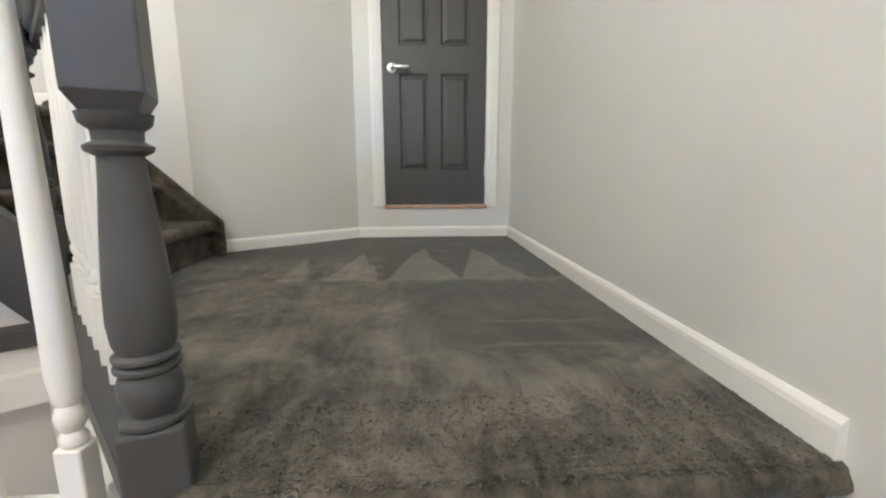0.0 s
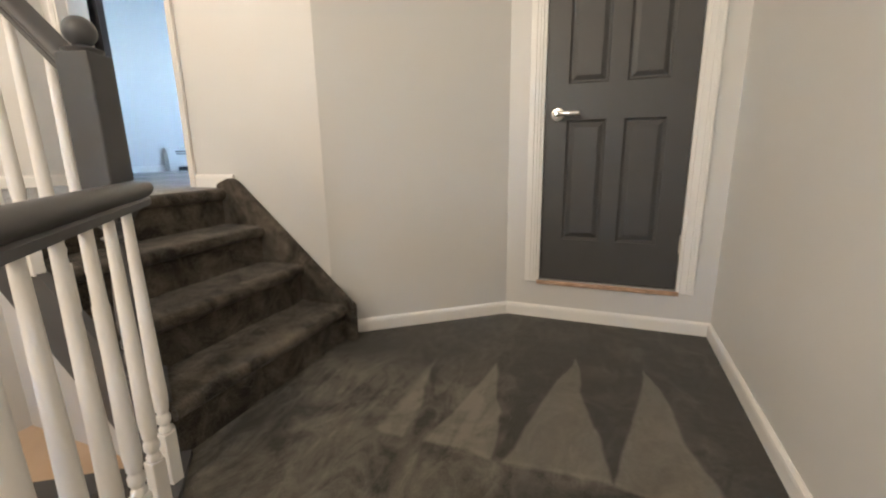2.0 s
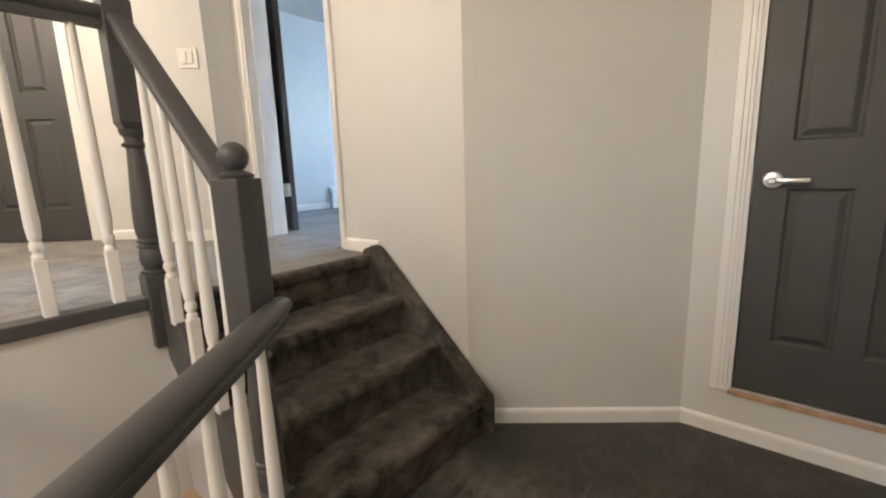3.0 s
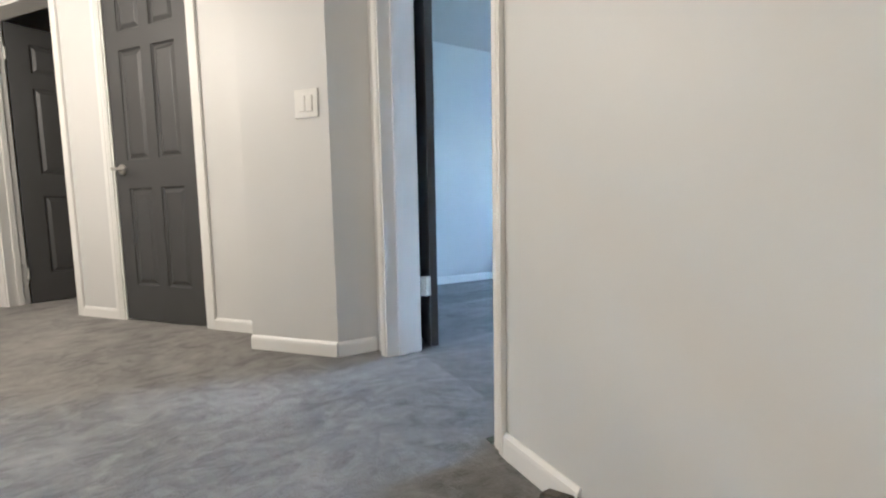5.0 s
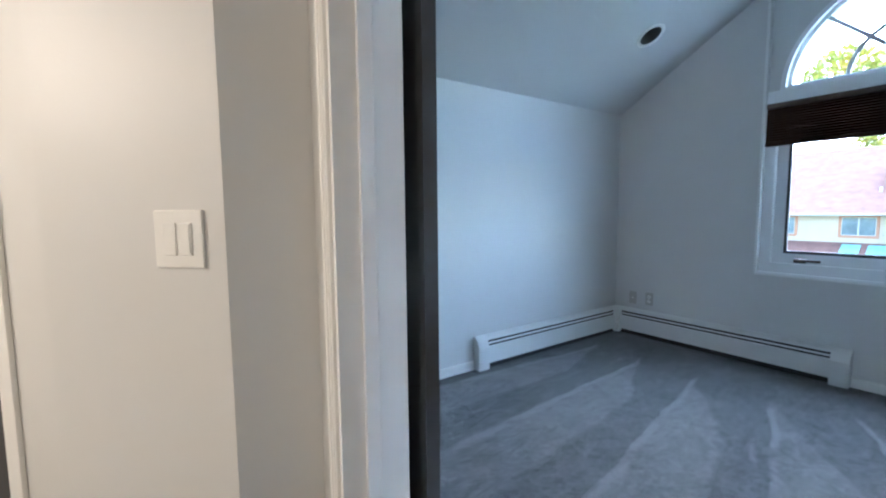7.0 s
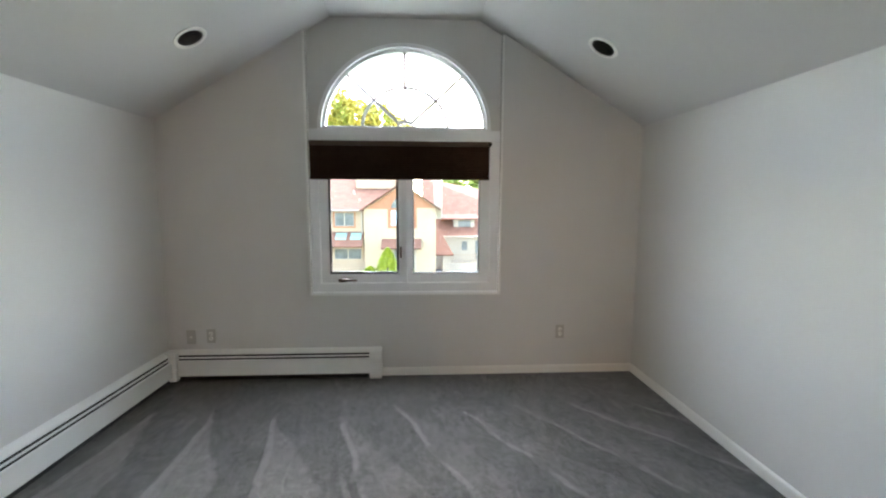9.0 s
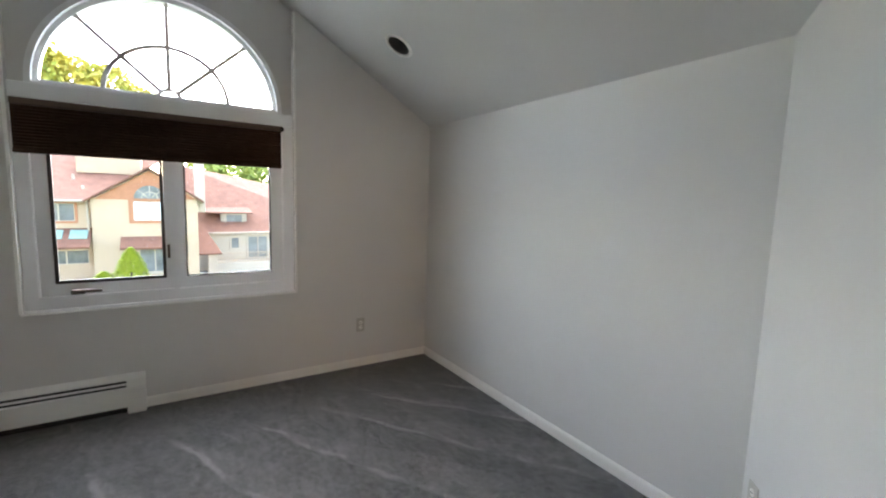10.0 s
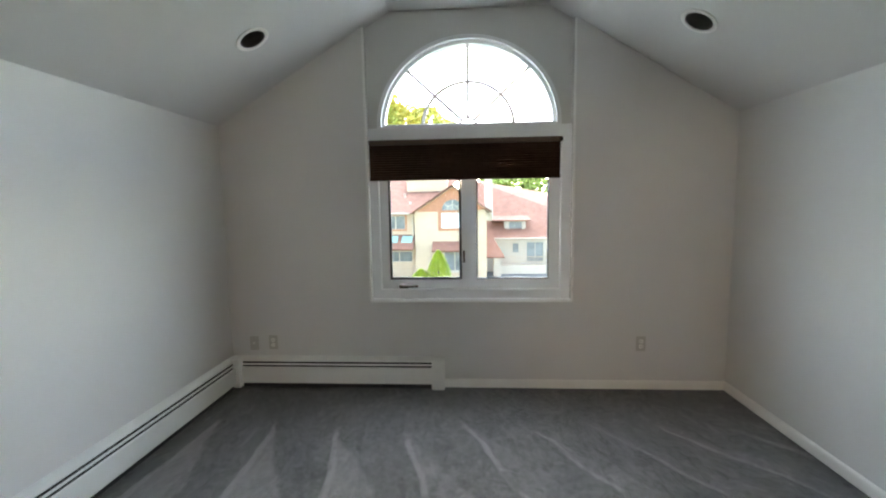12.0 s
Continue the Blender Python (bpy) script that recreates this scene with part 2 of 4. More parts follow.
GRASS = material("lawn", (0.09, 0.13, 0.04), 0.95, color2=(0.06, 0.09, 0.03), scale=2)
LEAF = material("thuja_leaf", (0.38, 0.42, 0.05), 0.8, color2=(0.25, 0.31, 0.035), scale=4)
AUTUMN = material("autumn_leaf", (0.52, 0.36, 0.05), 0.8, color2=(0.26, 0.30, 0.05), scale=0.7)
FARGREEN = material("far_leaf", (0.28, 0.32, 0.07), 0.8, color2=(0.18, 0.24, 0.05), scale=0.7)
BARK = material("bark", (0.09, 0.065, 0.045), 0.95, vary=0.3, scale=6)

# ---- mesh helpers ----


def finish(name, bm, mat, parent=None, smooth=False):
    bmesh.ops.recalc_face_normals(bm, faces=bm.faces)
    me = bpy.data.meshes.new(name)
    bm.to_mesh(me)
    bm.free()
    me.materials.append(mat)
    if smooth:
        for p in me.polygons:
            p.use_smooth = True
        me.set_sharp_from_angle(angle=radians(38))
    ob = new(name, me)
    if parent:
        ob.parent = parent
    return ob


def part(name, bm, mat, parent, label="", smooth=False):
    ob = finish(name, bm, mat, parent, smooth)
    return tagged(ob, label) if label else ob


def empty(name, loc=(0, 0, 0), rz=0.0):
    ob = new(name)
    ob.matrix_world = pose(*loc, 0, 0, rz)
    return ob


def box(bm, x0, y0, z0, x1, y1, z1, bevel=0.0, m=None):
    s = bmesh.ops.create_cube(bm, size=1.0)
    vs = s["verts"]
    for v in vs:
        v.co = Vector((x0 + (v.co.x + 0.5) * (x1 - x0), y0 + (v.co.y + 0.5) * (y1 - y0), z0 + (v.co.z + 0.5) * (z1 - z0)))
    if m:
        bmesh.ops.transform(bm, matrix=m, verts=vs)
    if bevel:
        es = list({e for v in vs for e in v.link_edges})
        bmesh.ops.bevel(bm, geom=es, offset=bevel, segments=2, profile=0.5, affect="EDGES")
    return bm


def boxed(*a, **k):
    return box(bmesh.new(), *a, **k)


def plate(bm, outline, holes, depth, m=None):
    """A flat sheet in local x, z with holes, given depth along local +y."""
    edges = []
    made = []
    for loop in (outline, *holes):
        vs = [bm.verts.new((x, 0, z)) for x, z in loop]
        made += vs
        edges += [bm.edges.new((vs[i], vs[(i + 1) % len(vs)])) for i in range(len(vs))]
    fill = bmesh.ops.triangle_fill(bm, edges=edges, use_beauty=True)
    faces = [f for f in fill["geom"] if isinstance(f, bmesh.types.BMFace)]
    ext = bmesh.ops.extrude_face_region(bm, geom=faces)
    top = [v for v in ext["geom"] if isinstance(v, bmesh.types.BMVert)]
    for v in top:
        v.co.y += depth
    if m:
        bmesh.ops.transform(bm, matrix=m, verts=made + top)
    return bm


def rect(x0, z0, x1, z1):
    return [(x0, z0), (x1, z0), (x1, z1), (x0, z1)]


def prism(bm, ring, axis_from, axis_to):
    """Extrudes a closed ring of (across, up) along the line between two places; across is to the right of the way."""
    a, b = Vector(axis_from), Vector(axis_to)
    way = (b - a).normalized()
    right = way.cross(Vector((0, 0, 1))).normalized()
    up = Vector((0, 0, 1))
    r0 = [bm.verts.new(a + right * u + up * w) for u, w in ring]
    r1 = [bm.verts.new(b + right * u + up * w) for u, w in ring]
    n = len(ring)
    bm.faces.new(r0)
    bm.faces.new(list(reversed(r1)))
    for i in range(n):
        bm.faces.new((r0[i], r1[i], r1[(i + 1) % n], r0[(i + 1) % n]))
    return bm


def lathe(bm, profile, segs=18, m=None):
    """Turns (radius, height) pairs about z."""
    rings = []
    for r, z in profile:
        rings.append([bm.verts.new((r * math.cos(2 * math.pi * i / segs), r * math.sin(2 * math.pi * i / segs), z)) for i in range(segs)])
    for a, b in zip(rings, rings[1:]):
        for i in range(segs):
            bm.faces.new((a[i], a[(i + 1) % segs], b[(i + 1) % segs], b[i]))
    bm.faces.new(list(reversed(rings[0])))
    bm.faces.new(rings[-1])
    if m:
        bmesh.ops.transform(bm, matrix=m, verts=[v for r in rings for v in r])
    return bm


def along(p0, p1):
    """A pose whose local x runs from p0 to p1 (x, y) and whose local y points to the left of that way."""
    return pose(p0[0], p0[1], 0, 0, 0, math.degrees(math.atan2(p1[1] - p0[1], p1[0] - p0[0])))


def wall(name, p0, p1, z0, z1, depth, openings=(), mat=None):
    """A wall with its face on the line p0-p1 and its thickness to the left of that way."""
    n = math.hypot(p1[0] - p0[0], p1[1] - p0[1])
    holes = [rect(a, max(c, z0 + 0.001), b, d) for a, b, c, d in openings]
    bm = plate(bmesh.new(), rect(0, z0, n, z1), holes, depth, along(p0, p1))
    return tagged(finish(name, bm, mat or PAINT), kind="structure")


BASE = [(0, 0), (0, 0.066), (0.004, 0.066), (0.011, 0.057), (0.013, 0.046), (0.013, 0)]
CASING = 0.062


def baseboard(p0, p1, z, name="baseboard"):
    """Runs with the room on the right of the way."""
    bm = prism(bmesh.new(), [(u, w) for u, w in BASE], (*p0, z), (*p1, z))
    return tagged(finish(name, bm, TRIM), "white painted wooden baseboard along the wall", kind="structure")


# ---- large structure ----
LAND, HALL, DEEP = -0.712, 0.0, -2.136
TOP = 2.42
RX = 0.54           # landing's long wall
DY = 2.443          # wall with the small closet door
SY = 1.885          # wall beside the upper stairs, and the bedroom doorway
A, B = (-1.165, SY), (-0.436, DY)
EDGE = -1.80        # hall's edge over the stairwell
WL, WR, WY = -4.33, -0.545, 5.25   # bedroom
KNEE, PEAK = 2.025, 2.82

wall("wall_landing", (RX, DY + 0.1), (RX, -3.2), DEEP, TOP, 0.12)
wall("wall_closet", (B[0] - 0.12, DY), (RX, DY), LAND - 0.1, TOP, 0.12, [(0.12 + 0.172, 0.12 + 0.815, -0.505, 1.53)])
wall("wall_closet_back", (-0.40, 2.96), (RX + 0.12, 2.96), LAND - 0.1, TOP, 0.05)
wall("wall_closet_side", (-0.42, 2.56), (-0.42, 2.96), LAND - 0.1, TOP, 0.04)
wall("wall_closet_end", (RX + 0.05, DY + 0.1), (RX + 0.05, 2.96), LAND - 0.1, TOP, -0.05)
wall("wall_slant", A, B, LAND - 0.1, TOP, 0.10)
wall("wall_stairs", (-2.94, SY), (A[0], SY), -1.2, TOP, 0.155, [(0.118, 0.945, -0.1, 2.03)])
FOYER = (-1.20, -0.60, 0.45, 1.30)   # small foyer window over the entry: x0, x1, z0, z1
wall("wall_south", (RX, -3.2), (-6.4, -3.2), DEEP, TOP, 0.12, [(RX - FOYER[1], RX - FOYER[0], FOYER[2], FOYER[3])])
wall("wall_under_hall", (EDGE + 0.012, 1.0), (EDGE + 0.012, -3.2), DEEP, -0.021, -0.10)

DIR = Vector((-0.746, -0.667))
P0 = Vector((-3.58, 1.38))


def diag(s, off=0.0):
    q = P0 + DIR * s + Vector((0.667, -0.746)) * off
    return (q.x, q.y)


wall("wall_hall_diagonal", diag(2.9), diag(-0.42), -0.2, TOP, 0.12, [(2.9 - 0.965, 2.9 - 0.305, -0.1, 2.03), (2.9 - 2.22, 2.9 - 1.44, -0.1, 2.03)])
CC, LL = (-2.94, 1.70), (-3.278, 1.377)
bm = bmesh.new()
ring = [CC, LL, (-3.50, 1.62), (-3.3, 2.1), (-2.94, 2.1)]
lo = [bm.verts.new((x, y, 0)) for x, y in ring]
hi = [bm.verts.new((x, y, TOP)) for x, y in ring]
bm.faces.new(lo)
bm.faces.new(hi)
for i in range(5):
    bm.faces.new((lo[i], lo[(i + 1) % 5], hi[(i + 1) % 5], hi[i]))
tagged(finish("wall_switch", bm, PAINT), kind="structure")
wall("wall_hall_west", diag(2.9), (-6.4, -3.2), 0, TOP, -0.12)
wall("wall_far_room_a", (-6.7, 1.85), (-3.9, 1.85), 0, TOP, 0.1)
wall("wall_far_room_c", (-5.7, -0.6), (-6.7, -0.6), 0, TOP, 0.1)
wall("wall_far_room_b", (-6.6, -0.6), (-6.6, 2.0), 0, TOP, 0.1)

# floors
def slab(name, pts, z, thick, mat, cells=0):
    bm = bmesh.new()
    lo = [bm.verts.new((x, y, z - thick)) for x, y in pts]
    hi = [bm.verts.new((x, y, z)) for x, y in pts]
    bm.faces.new(lo)
    bm.faces.new(hi)
    for i in range(len(pts)):
        bm.faces.new((lo[i], lo[(i + 1) % len(pts)], hi[(i + 1) % len(pts)], hi[i]))
    return tagged(finish(name, bm, mat), kind="structure")


N0, N1, N2 = (-0.42, 0.235), (-1.122, 0.955), (-1.80, 0.955)   # newel posts
tagged(slab("floor_landing", [(RX, 0.22), (RX, DY), B, A, (-1.10, SY), (-1.10, 0.97), (-0.41, 0.22)], LAND, 0.25, CARPET),
       "dark grey cut-pile carpet with vacuum marks on the landing")
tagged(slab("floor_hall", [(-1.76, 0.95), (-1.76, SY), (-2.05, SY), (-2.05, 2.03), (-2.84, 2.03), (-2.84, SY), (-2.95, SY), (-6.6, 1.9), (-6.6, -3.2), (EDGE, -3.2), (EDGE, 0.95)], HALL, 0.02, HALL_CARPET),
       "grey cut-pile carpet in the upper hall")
tagged(slab("floor_bedroom", [(WL - 0.05, 2.03), (-1.22, 2.03), (WR + 0.05, 2.73), (WR + 0.05, WY + 0.05), (WL - 0.05, WY + 0.05)], HALL, 0.25, ROOM_CARPET),
       "dark grey bedroom carpet striped with vacuum strokes")
LEDGE = (EDGE + 0.012, 0.50)         # where the ledge's edge meets the wall under the hall
slab("floor_ledge", [(EDGE, 0.50), LEDGE, (-1.13, 0.955), (-1.10, 1.0), (EDGE, 1.0)], -0.752, 0.06, FLOORWOOD)
wall("wall_well_ledge", LEDGE, (-1.125, 0.945), DEEP, -0.815, 0.06)
wall("wall_well_landing", (-1.135, 0.96), (-0.44, 0.225), DEEP, LAND - 0.26, 0.06)
slab("floor_entry", [(EDGE - 0.1, -3.2), (RX, -3.2), (RX, 1.1), (EDGE - 0.1, 1.1)], DEEP, 0.1, FLOORWOOD)
slab("floor_closet", [(-0.45, DY + 0.121), (RX + 0.1, DY + 0.121), (RX + 0.1, 3.0), (-0.45, 3.0)], -0.53, 0.1, PAINT)
slab("ceiling_closet", [(-0.45, DY + 0.101), (RX + 0.1, DY + 0.101), (RX + 0.1, 3.0), (-0.45, 3.0)], TOP + 0.09, 0.09, CEIL)
slab("ceiling_landing", [(RX + 0.1, -3.3), (RX + 0.1, DY + 0.1), (-0.50, DY + 0.1), (-1.10, 1.95), (-6.7, 1.95), (-6.7, -3.3)], TOP + 0.1, 0.1, CEIL)

# bedroom shell
MID = (WL + WR) / 2
FLAT = 0.575


def roof_z(x):
    return min(PEAK, KNEE + (PEAK - KNEE) * (MID - WL - abs(x - MID)) / (MID - WL - FLAT))


def gable(x0, x1, z0):
    """Outline between x0 and x1 from z0 up to the sloped ceiling."""
    bends = [x for x in (MID + FLAT, MID - FLAT) if x0 < x < x1]
    return [(x0, z0), (x1, z0), (x1, roof_z(x1))] + [(x, PEAK) for x in bends] + [(x0, roof_z(x0))]


BAY0, BAY1, BAYZ = -3.205, -1.680, 0.682
AX, AZ, AR, FLATTEN = -2.445, 1.995, 0.648, 0.94   # slightly flattened arch of the fanlight


def arc(r, a0, a1, n, cx=AX, cz=AZ):
    k = FLATTEN if cx == AX else 1.0
    return [(cx + r * math.cos(radians(a0 + (a1 - a0) * i / n)), cz + k * r * math.sin(radians(a0 + (a1 - a0) * i / n))) for i in range(n + 1)]


wall("wall_bedroom_left", (WL, 1.9), (WL, WY + 0.2), 0, KNEE + 0.05, 0.12)
wall("wall_bedroom_right", (WR, WY + 0.2), (WR, 2.67), 0, KNEE + 0.05, 0.12)
wall("wall_bedroom_slant", (WR + 0.05, 2.72), (-1.20, 2.03), 0, PEAK + 0.1, 0.06)
wall("wall_bedroom_back", (-1.10, 2.045), (WL - 0.1, 2.045), -0.2, PEAK + 0.1, 0.05, [(0.895, 1.722, -0.1, 2.03)])
u_shape = [(WL, 0), (WR, 0), (WR, KNEE), (BAY1, roof_z(BAY1)), (BAY1, BAYZ), (BAY0, BAYZ), (BAY0, roof_z(BAY0)), (WL, KNEE)]
tagged(finish("wall_window_inner", plate(bmesh.new(), u_shape, [], 0.055, pose(0, WY, 0)), PAINT), kind="structure")
outer = gable(WL - 0.1, WR + 0.1, -0.3)
holes = [rect(-3.15, 0.74, -1.74, 1.905), arc(AR + 0.02, 0, 180, 32)]
tagged(finish("wall_window_outer", plate(bmesh.new(), outer, holes, 0.22, pose(0, WY + 0.056, 0)), PAINT), kind="structure")


def can_hole(u, v, r=0.078):
    return [(u + r * math.cos(2 * math.pi * i / 24), v + r * math.sin(2 * math.pi * i / 24)) for i in range(24)]


SLOPE = math.atan2(PEAK - KNEE, MID - FLAT - WL)
RUN = math.hypot(PEAK - KNEE, MID - FLAT - WL)
CANS = []
for side in (-1, 1):
    # local x runs up the slope, local z runs along the room, local y is out of the room
    x0 = WL if side < 0 else WR
    up = Vector((-side * math.cos(SLOPE), 0, math.sin(SLOPE)))
    run_v = Vector((0, 1, 0))
    out = Vector((side * math.sin(SLOPE), 0, math.cos(SLOPE)))
    m = Matrix((up, out, run_v)).transposed().to_4x4()
    m.translation = Vector((x0, 2.0, KNEE))
    u = 0.62 / math.cos(SLOPE)
    spots = [(u, 4.62 - 2.0), (u, 2.95 - 2.0)]
    bm = plate(bmesh.new(), rect(-0.1, 0, RUN, 3.5), [can_hole(*s) for s in spots], 0.05, m)
    tagged(finish("ceiling_slope_" + ("west" if side < 0 else "east"), bm, CEIL), kind="structure")
    CANS += [(m, s) for s in spots]
bm = boxed(MID - FLAT - 0.03, 2.0, PEAK, MID + FLAT + 0.03, 5.5, PEAK + 0.05)
tagged(finish("ceiling_ridge", bm, CEIL), kind="structure")
tagged(finish("roof_cover", boxed(WL - 0.3, 1.8, 3.1, WR + 0.3, 5.5, 3.2), CEIL), kind="structure")

# ---- stairs ----
RISE, NOSES = 0.178, (-1.065, -1.285, -1.505, -1.725)


def carpet_step(name, nose, z, run, y0, y1, parent):
    """One carpeted step: riser, soft rolled nosing and flat top, its nose at x = nose and its top at z, rising to -x.
    """
    bm = bmesh.new()
    back = nose - run - 0.03
    prof = [(back, z - RISE - 0.02), (nose - 0.022, z - RISE - 0.02), (nose - 0.024, z - 0.055)]
    prof += [(nose - 0.022 + 0.027 * math.sin(radians(a)), z - 0.026 - 0.027 * math.cos(radians(a))) for a in range(20, 181, 20)]
    prof += [(back, z)]
    n = 26
    rings = []
    for k in range(n + 1):
        y = y0 + (y1 - y0) * k / n
        rings.append([bm.verts.new((x + 0.006 * noise.noise((x * 9, y * 11, z * 13)) * (1 if x > back + 0.01 else 0), y,
                                    w + 0.005 * noise.noise((x * 8 + 5, y * 12, z * 7)))) for x, w in prof])
    for a, b in zip(rings, rings[1:]):
        for i in range(len(prof)):
            j = (i + 1) % len(prof)
            bm.faces.new((a[i], b[i], b[j], a[j]))
    bm.faces.new(rings[0])
    bm.faces.new(list(reversed(rings[-1])))
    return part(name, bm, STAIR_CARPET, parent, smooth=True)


stairs = tagged(empty("staircase_upper"), "short carpeted flight of dark brown-grey stairs up to the hall", "stairs", kind="structure")
for i, nose in enumerate(NOSES):
    z = LAND + RISE * (i + 1)
    carpet_step("step", nose, z - (0.002 if i == 3 else 0), 0.24 if i < 3 else 0.06, 0.985, 1.845, stairs)
# carpeted skirt against the wall
skirt = [(-1.028, LAND), (-1.028, -0.545), (-1.045, -0.525), (-1.66, 0.035), (-1.70, 0.05), (-1.78, 0.02), (-1.78, -0.3), (-1.3, LAND)]
bm = plate(bmesh.new(), skirt, [], 0.042, pose(0, 1.842, 0))
bmesh.ops.bevel(bm, geom=[e for e in bm.edges if e.calc_length() > 0.03], offset=0.006, segments=2, affect="EDGES")
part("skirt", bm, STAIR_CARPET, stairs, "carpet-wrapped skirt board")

lower = tagged(empty("staircase_lower"), "carpeted lower flight climbing to the landing", "stairs", kind="structure")
for i in range(1, 8):
    z = LAND - 0.202 * i
    y1 = 0.22 - 0.21 * (i - 1) + 0.018
    bm = bmesh.new()
    box(bm, -0.40, y1 - 0.25, z - 0.202, RX, y1, z - 0.001, 0.012)
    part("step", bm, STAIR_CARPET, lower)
bm = bmesh.new()
rings = []
for j in range(31):
    x = -0.40 + (RX + 0.40) * j / 30
    rings.append([bm.verts.new((x, 0.215 - 0.03 * math.sin(radians(a)) + 0.005 * noise.noise((x * 12, a, 0)),
                                LAND - 0.027 + 0.029 * math.cos(radians(a)) + 0.004 * noise.noise((x * 11, a, 3)))) for a in range(0, 181, 20)])
for a, b in zip(rings, rings[1:]):
    for i in range(len(a) - 1):
        bm.faces.new((a[i], b[i], b[i + 1], a[i + 1]))
part("nosing", bm, CARPET, lower, smooth=True)

# ---- balustrades ----
TURN = [(0.034, 0.0), (0.046, 0.012), (0.046, 0.028), (0.033, 0.04), (0.037, 0.06), (0.044, 0.10), (0.044, 0.15), (0.038, 0.185), (0.045, 0.20),
        (0.045, 0.212), (0.037, 0.222), (0.045, 0.235), (0.045, 0.247), (0.037, 0.258), (0.042, 0.29), (0.045, 0.36), (0.043, 0.48), (0.037, 0.64),
        (0.030, 0.80), (0.028, 0.875), (0.040, 0.89), (0.042, 0.905), (0.030, 0.92), (0.031, 0.95), (0.042, 0.97), (0.045, 1.0)]


def newel(x, y, foot, base, low, top, turn, size=0.078):
    """A painted newel: square foot, turned shaft from base to low, square block up to top, and a ball."""
    post = tagged(empty("newel_post", (x, y, foot), turn), "charcoal painted turned wooden newel post with ball finial", "newel post", "newels of the stairs")
    h = size / 2
    part("base_block", boxed(-h, -h, 0, h, h, base - foot, 0.005), GREY, post)
    span = low - base
    prof = [(r * 0.86, (base - foot) - 0.002 + w * (span + 0.004)) for r, w in TURN]
    part("turned_shaft", lathe(bmesh.new(), prof, 20), GREY, post, smooth=True)
    bm = boxed(-h, -h, low - foot + 0.020, h, h, top - foot, 0.004)
    lathe(bm, [(h * 0.95, low - foot), (h * 1.39, low - foot + 0.022)], 4, pose(0, 0, 0, 0, 0, 45))
    part("top_block", bm, GREY, post)
    t = top - foot
    ball = [(0.038, t - 0.002), (0.042, t + 0.008), (0.030, t + 0.013), (0.019, t + 0.018)]
    ball += [(0.034 * math.sin(radians(a)), t + 0.048 - 0.034 * math.cos(radians(a))) for a in range(30, 176, 14)]
    part("ball_finial", lathe(bmesh.new(), ball + [(0.002, t + 0.082)], 20), GREY, post, smooth=True)
    return post


newel(*N0, -0.80, -0.622, -0.235, 0.19, 20)
newel(*N1, -0.79, -0.42, 0.0, 0.395, 20)
newel(*N2, -0.17, 0.085, 0.555, 0.94, 0)

BAL = [(0.0105, 0.0), (0.016, 0.006), (0.016, 0.014), (0.011, 0.022), (0.017, 0.034), (0.0175, 0.046), (0.0125, 0.058), (0.016, 0.066), (0.016, 0.074), (0.0185, 0.10)]


def baluster(x, y, z, block, height, group):
    """Square foot of the given height, then a turned and tapering shaft."""
    ob = tagged(empty("baluster", (x, y, z)), "white painted turned wooden baluster under the handrail", "baluster", group)
    part("foot_block", boxed(-0.0165, -0.0165, 0, 0.0165, 0.0165, block, 0.003), TRIM, ob)
    shaft = [(r, block - 0.002 + w) for r, w in BAL] + [(0.0175, block + 0.16), (0.0135, block + (height - block) * 0.7), (0.0105, height)]
    part("turned_shaft", lathe(bmesh.new(), shaft, 14), TRIM, ob, smooth=True)
    return ob


RAILP = [(-0.020, -0.062), (0.020, -0.062), (0.022, -0.046), (0.017, -0.040), (0.026, -0.033), (0.031, -0.024), (0.032, -0.015), (0.028, -0.006), (0.020, 0.000), (0.008, 0.003),
         (-0.008, 0.003), (-0.020, 0.000), (-0.028, -0.006), (-0.032, -0.015), (-0.031, -0.024), (-0.026, -0.033), (-0.017, -0.040), (-0.022, -0.046)]


def rail(name, a, b, label):
    return tagged(finish(name, prism(bmesh.new(), RAILP, a, b), GREY, smooth=True), label, "handrail")


def bend_rail(name, pts, label):
    """A handrail swept along several places, closed with a rounded end."""
    bm = bmesh.new()
    rings = []
    P = [Vector(p) for p in pts]
    for i, p in enumerate(P):
        way = (P[min(i + 1, len(P) - 1)] - P[max(i - 1, 0)]).normalized()
        right = way.cross(Vector((0, 0, 1))).normalized()
        k = 0.55 if i == len(P) - 1 else 1.0
        rings.append([bm.verts.new(p + right * u * k + Vector((0, 0, -0.03 + (w + 0.03) * k))) for u, w in RAILP])
    n = len(RAILP)
    for a, b in zip(rings, rings[1:]):
        for i in range(n):
            bm.faces.new((a[i], b[i], b[(i + 1) % n], a[(i + 1) % n]))
    bm.faces.new(rings[0])
    bm.faces.new(list(reversed(rings[-1])))
    return tagged(finish(name, bm, GREY, smooth=True), label, "handrail")


RAILZ = 0.098
d = Vector((N1[0] - N0[0], N1[1] - N0[1], 0))
L1 = d.length
d.normalize()
side = Vector((d.y, -d.x, 0))
p0 = Vector((*N0, RAILZ)) + d * 0.04 + side * 0.02
p1 = Vector((*N1, RAILZ)) + side * 0.055
bend_rail("handrail", [p0, p0.lerp(p1, 0.5), p1 - d * 0.06, p1 + d * 0.0, p1 + d * 0.035 - side * 0.0, p1 + d * 0.055 - side * 0.006], "charcoal painted handrail round the landing")
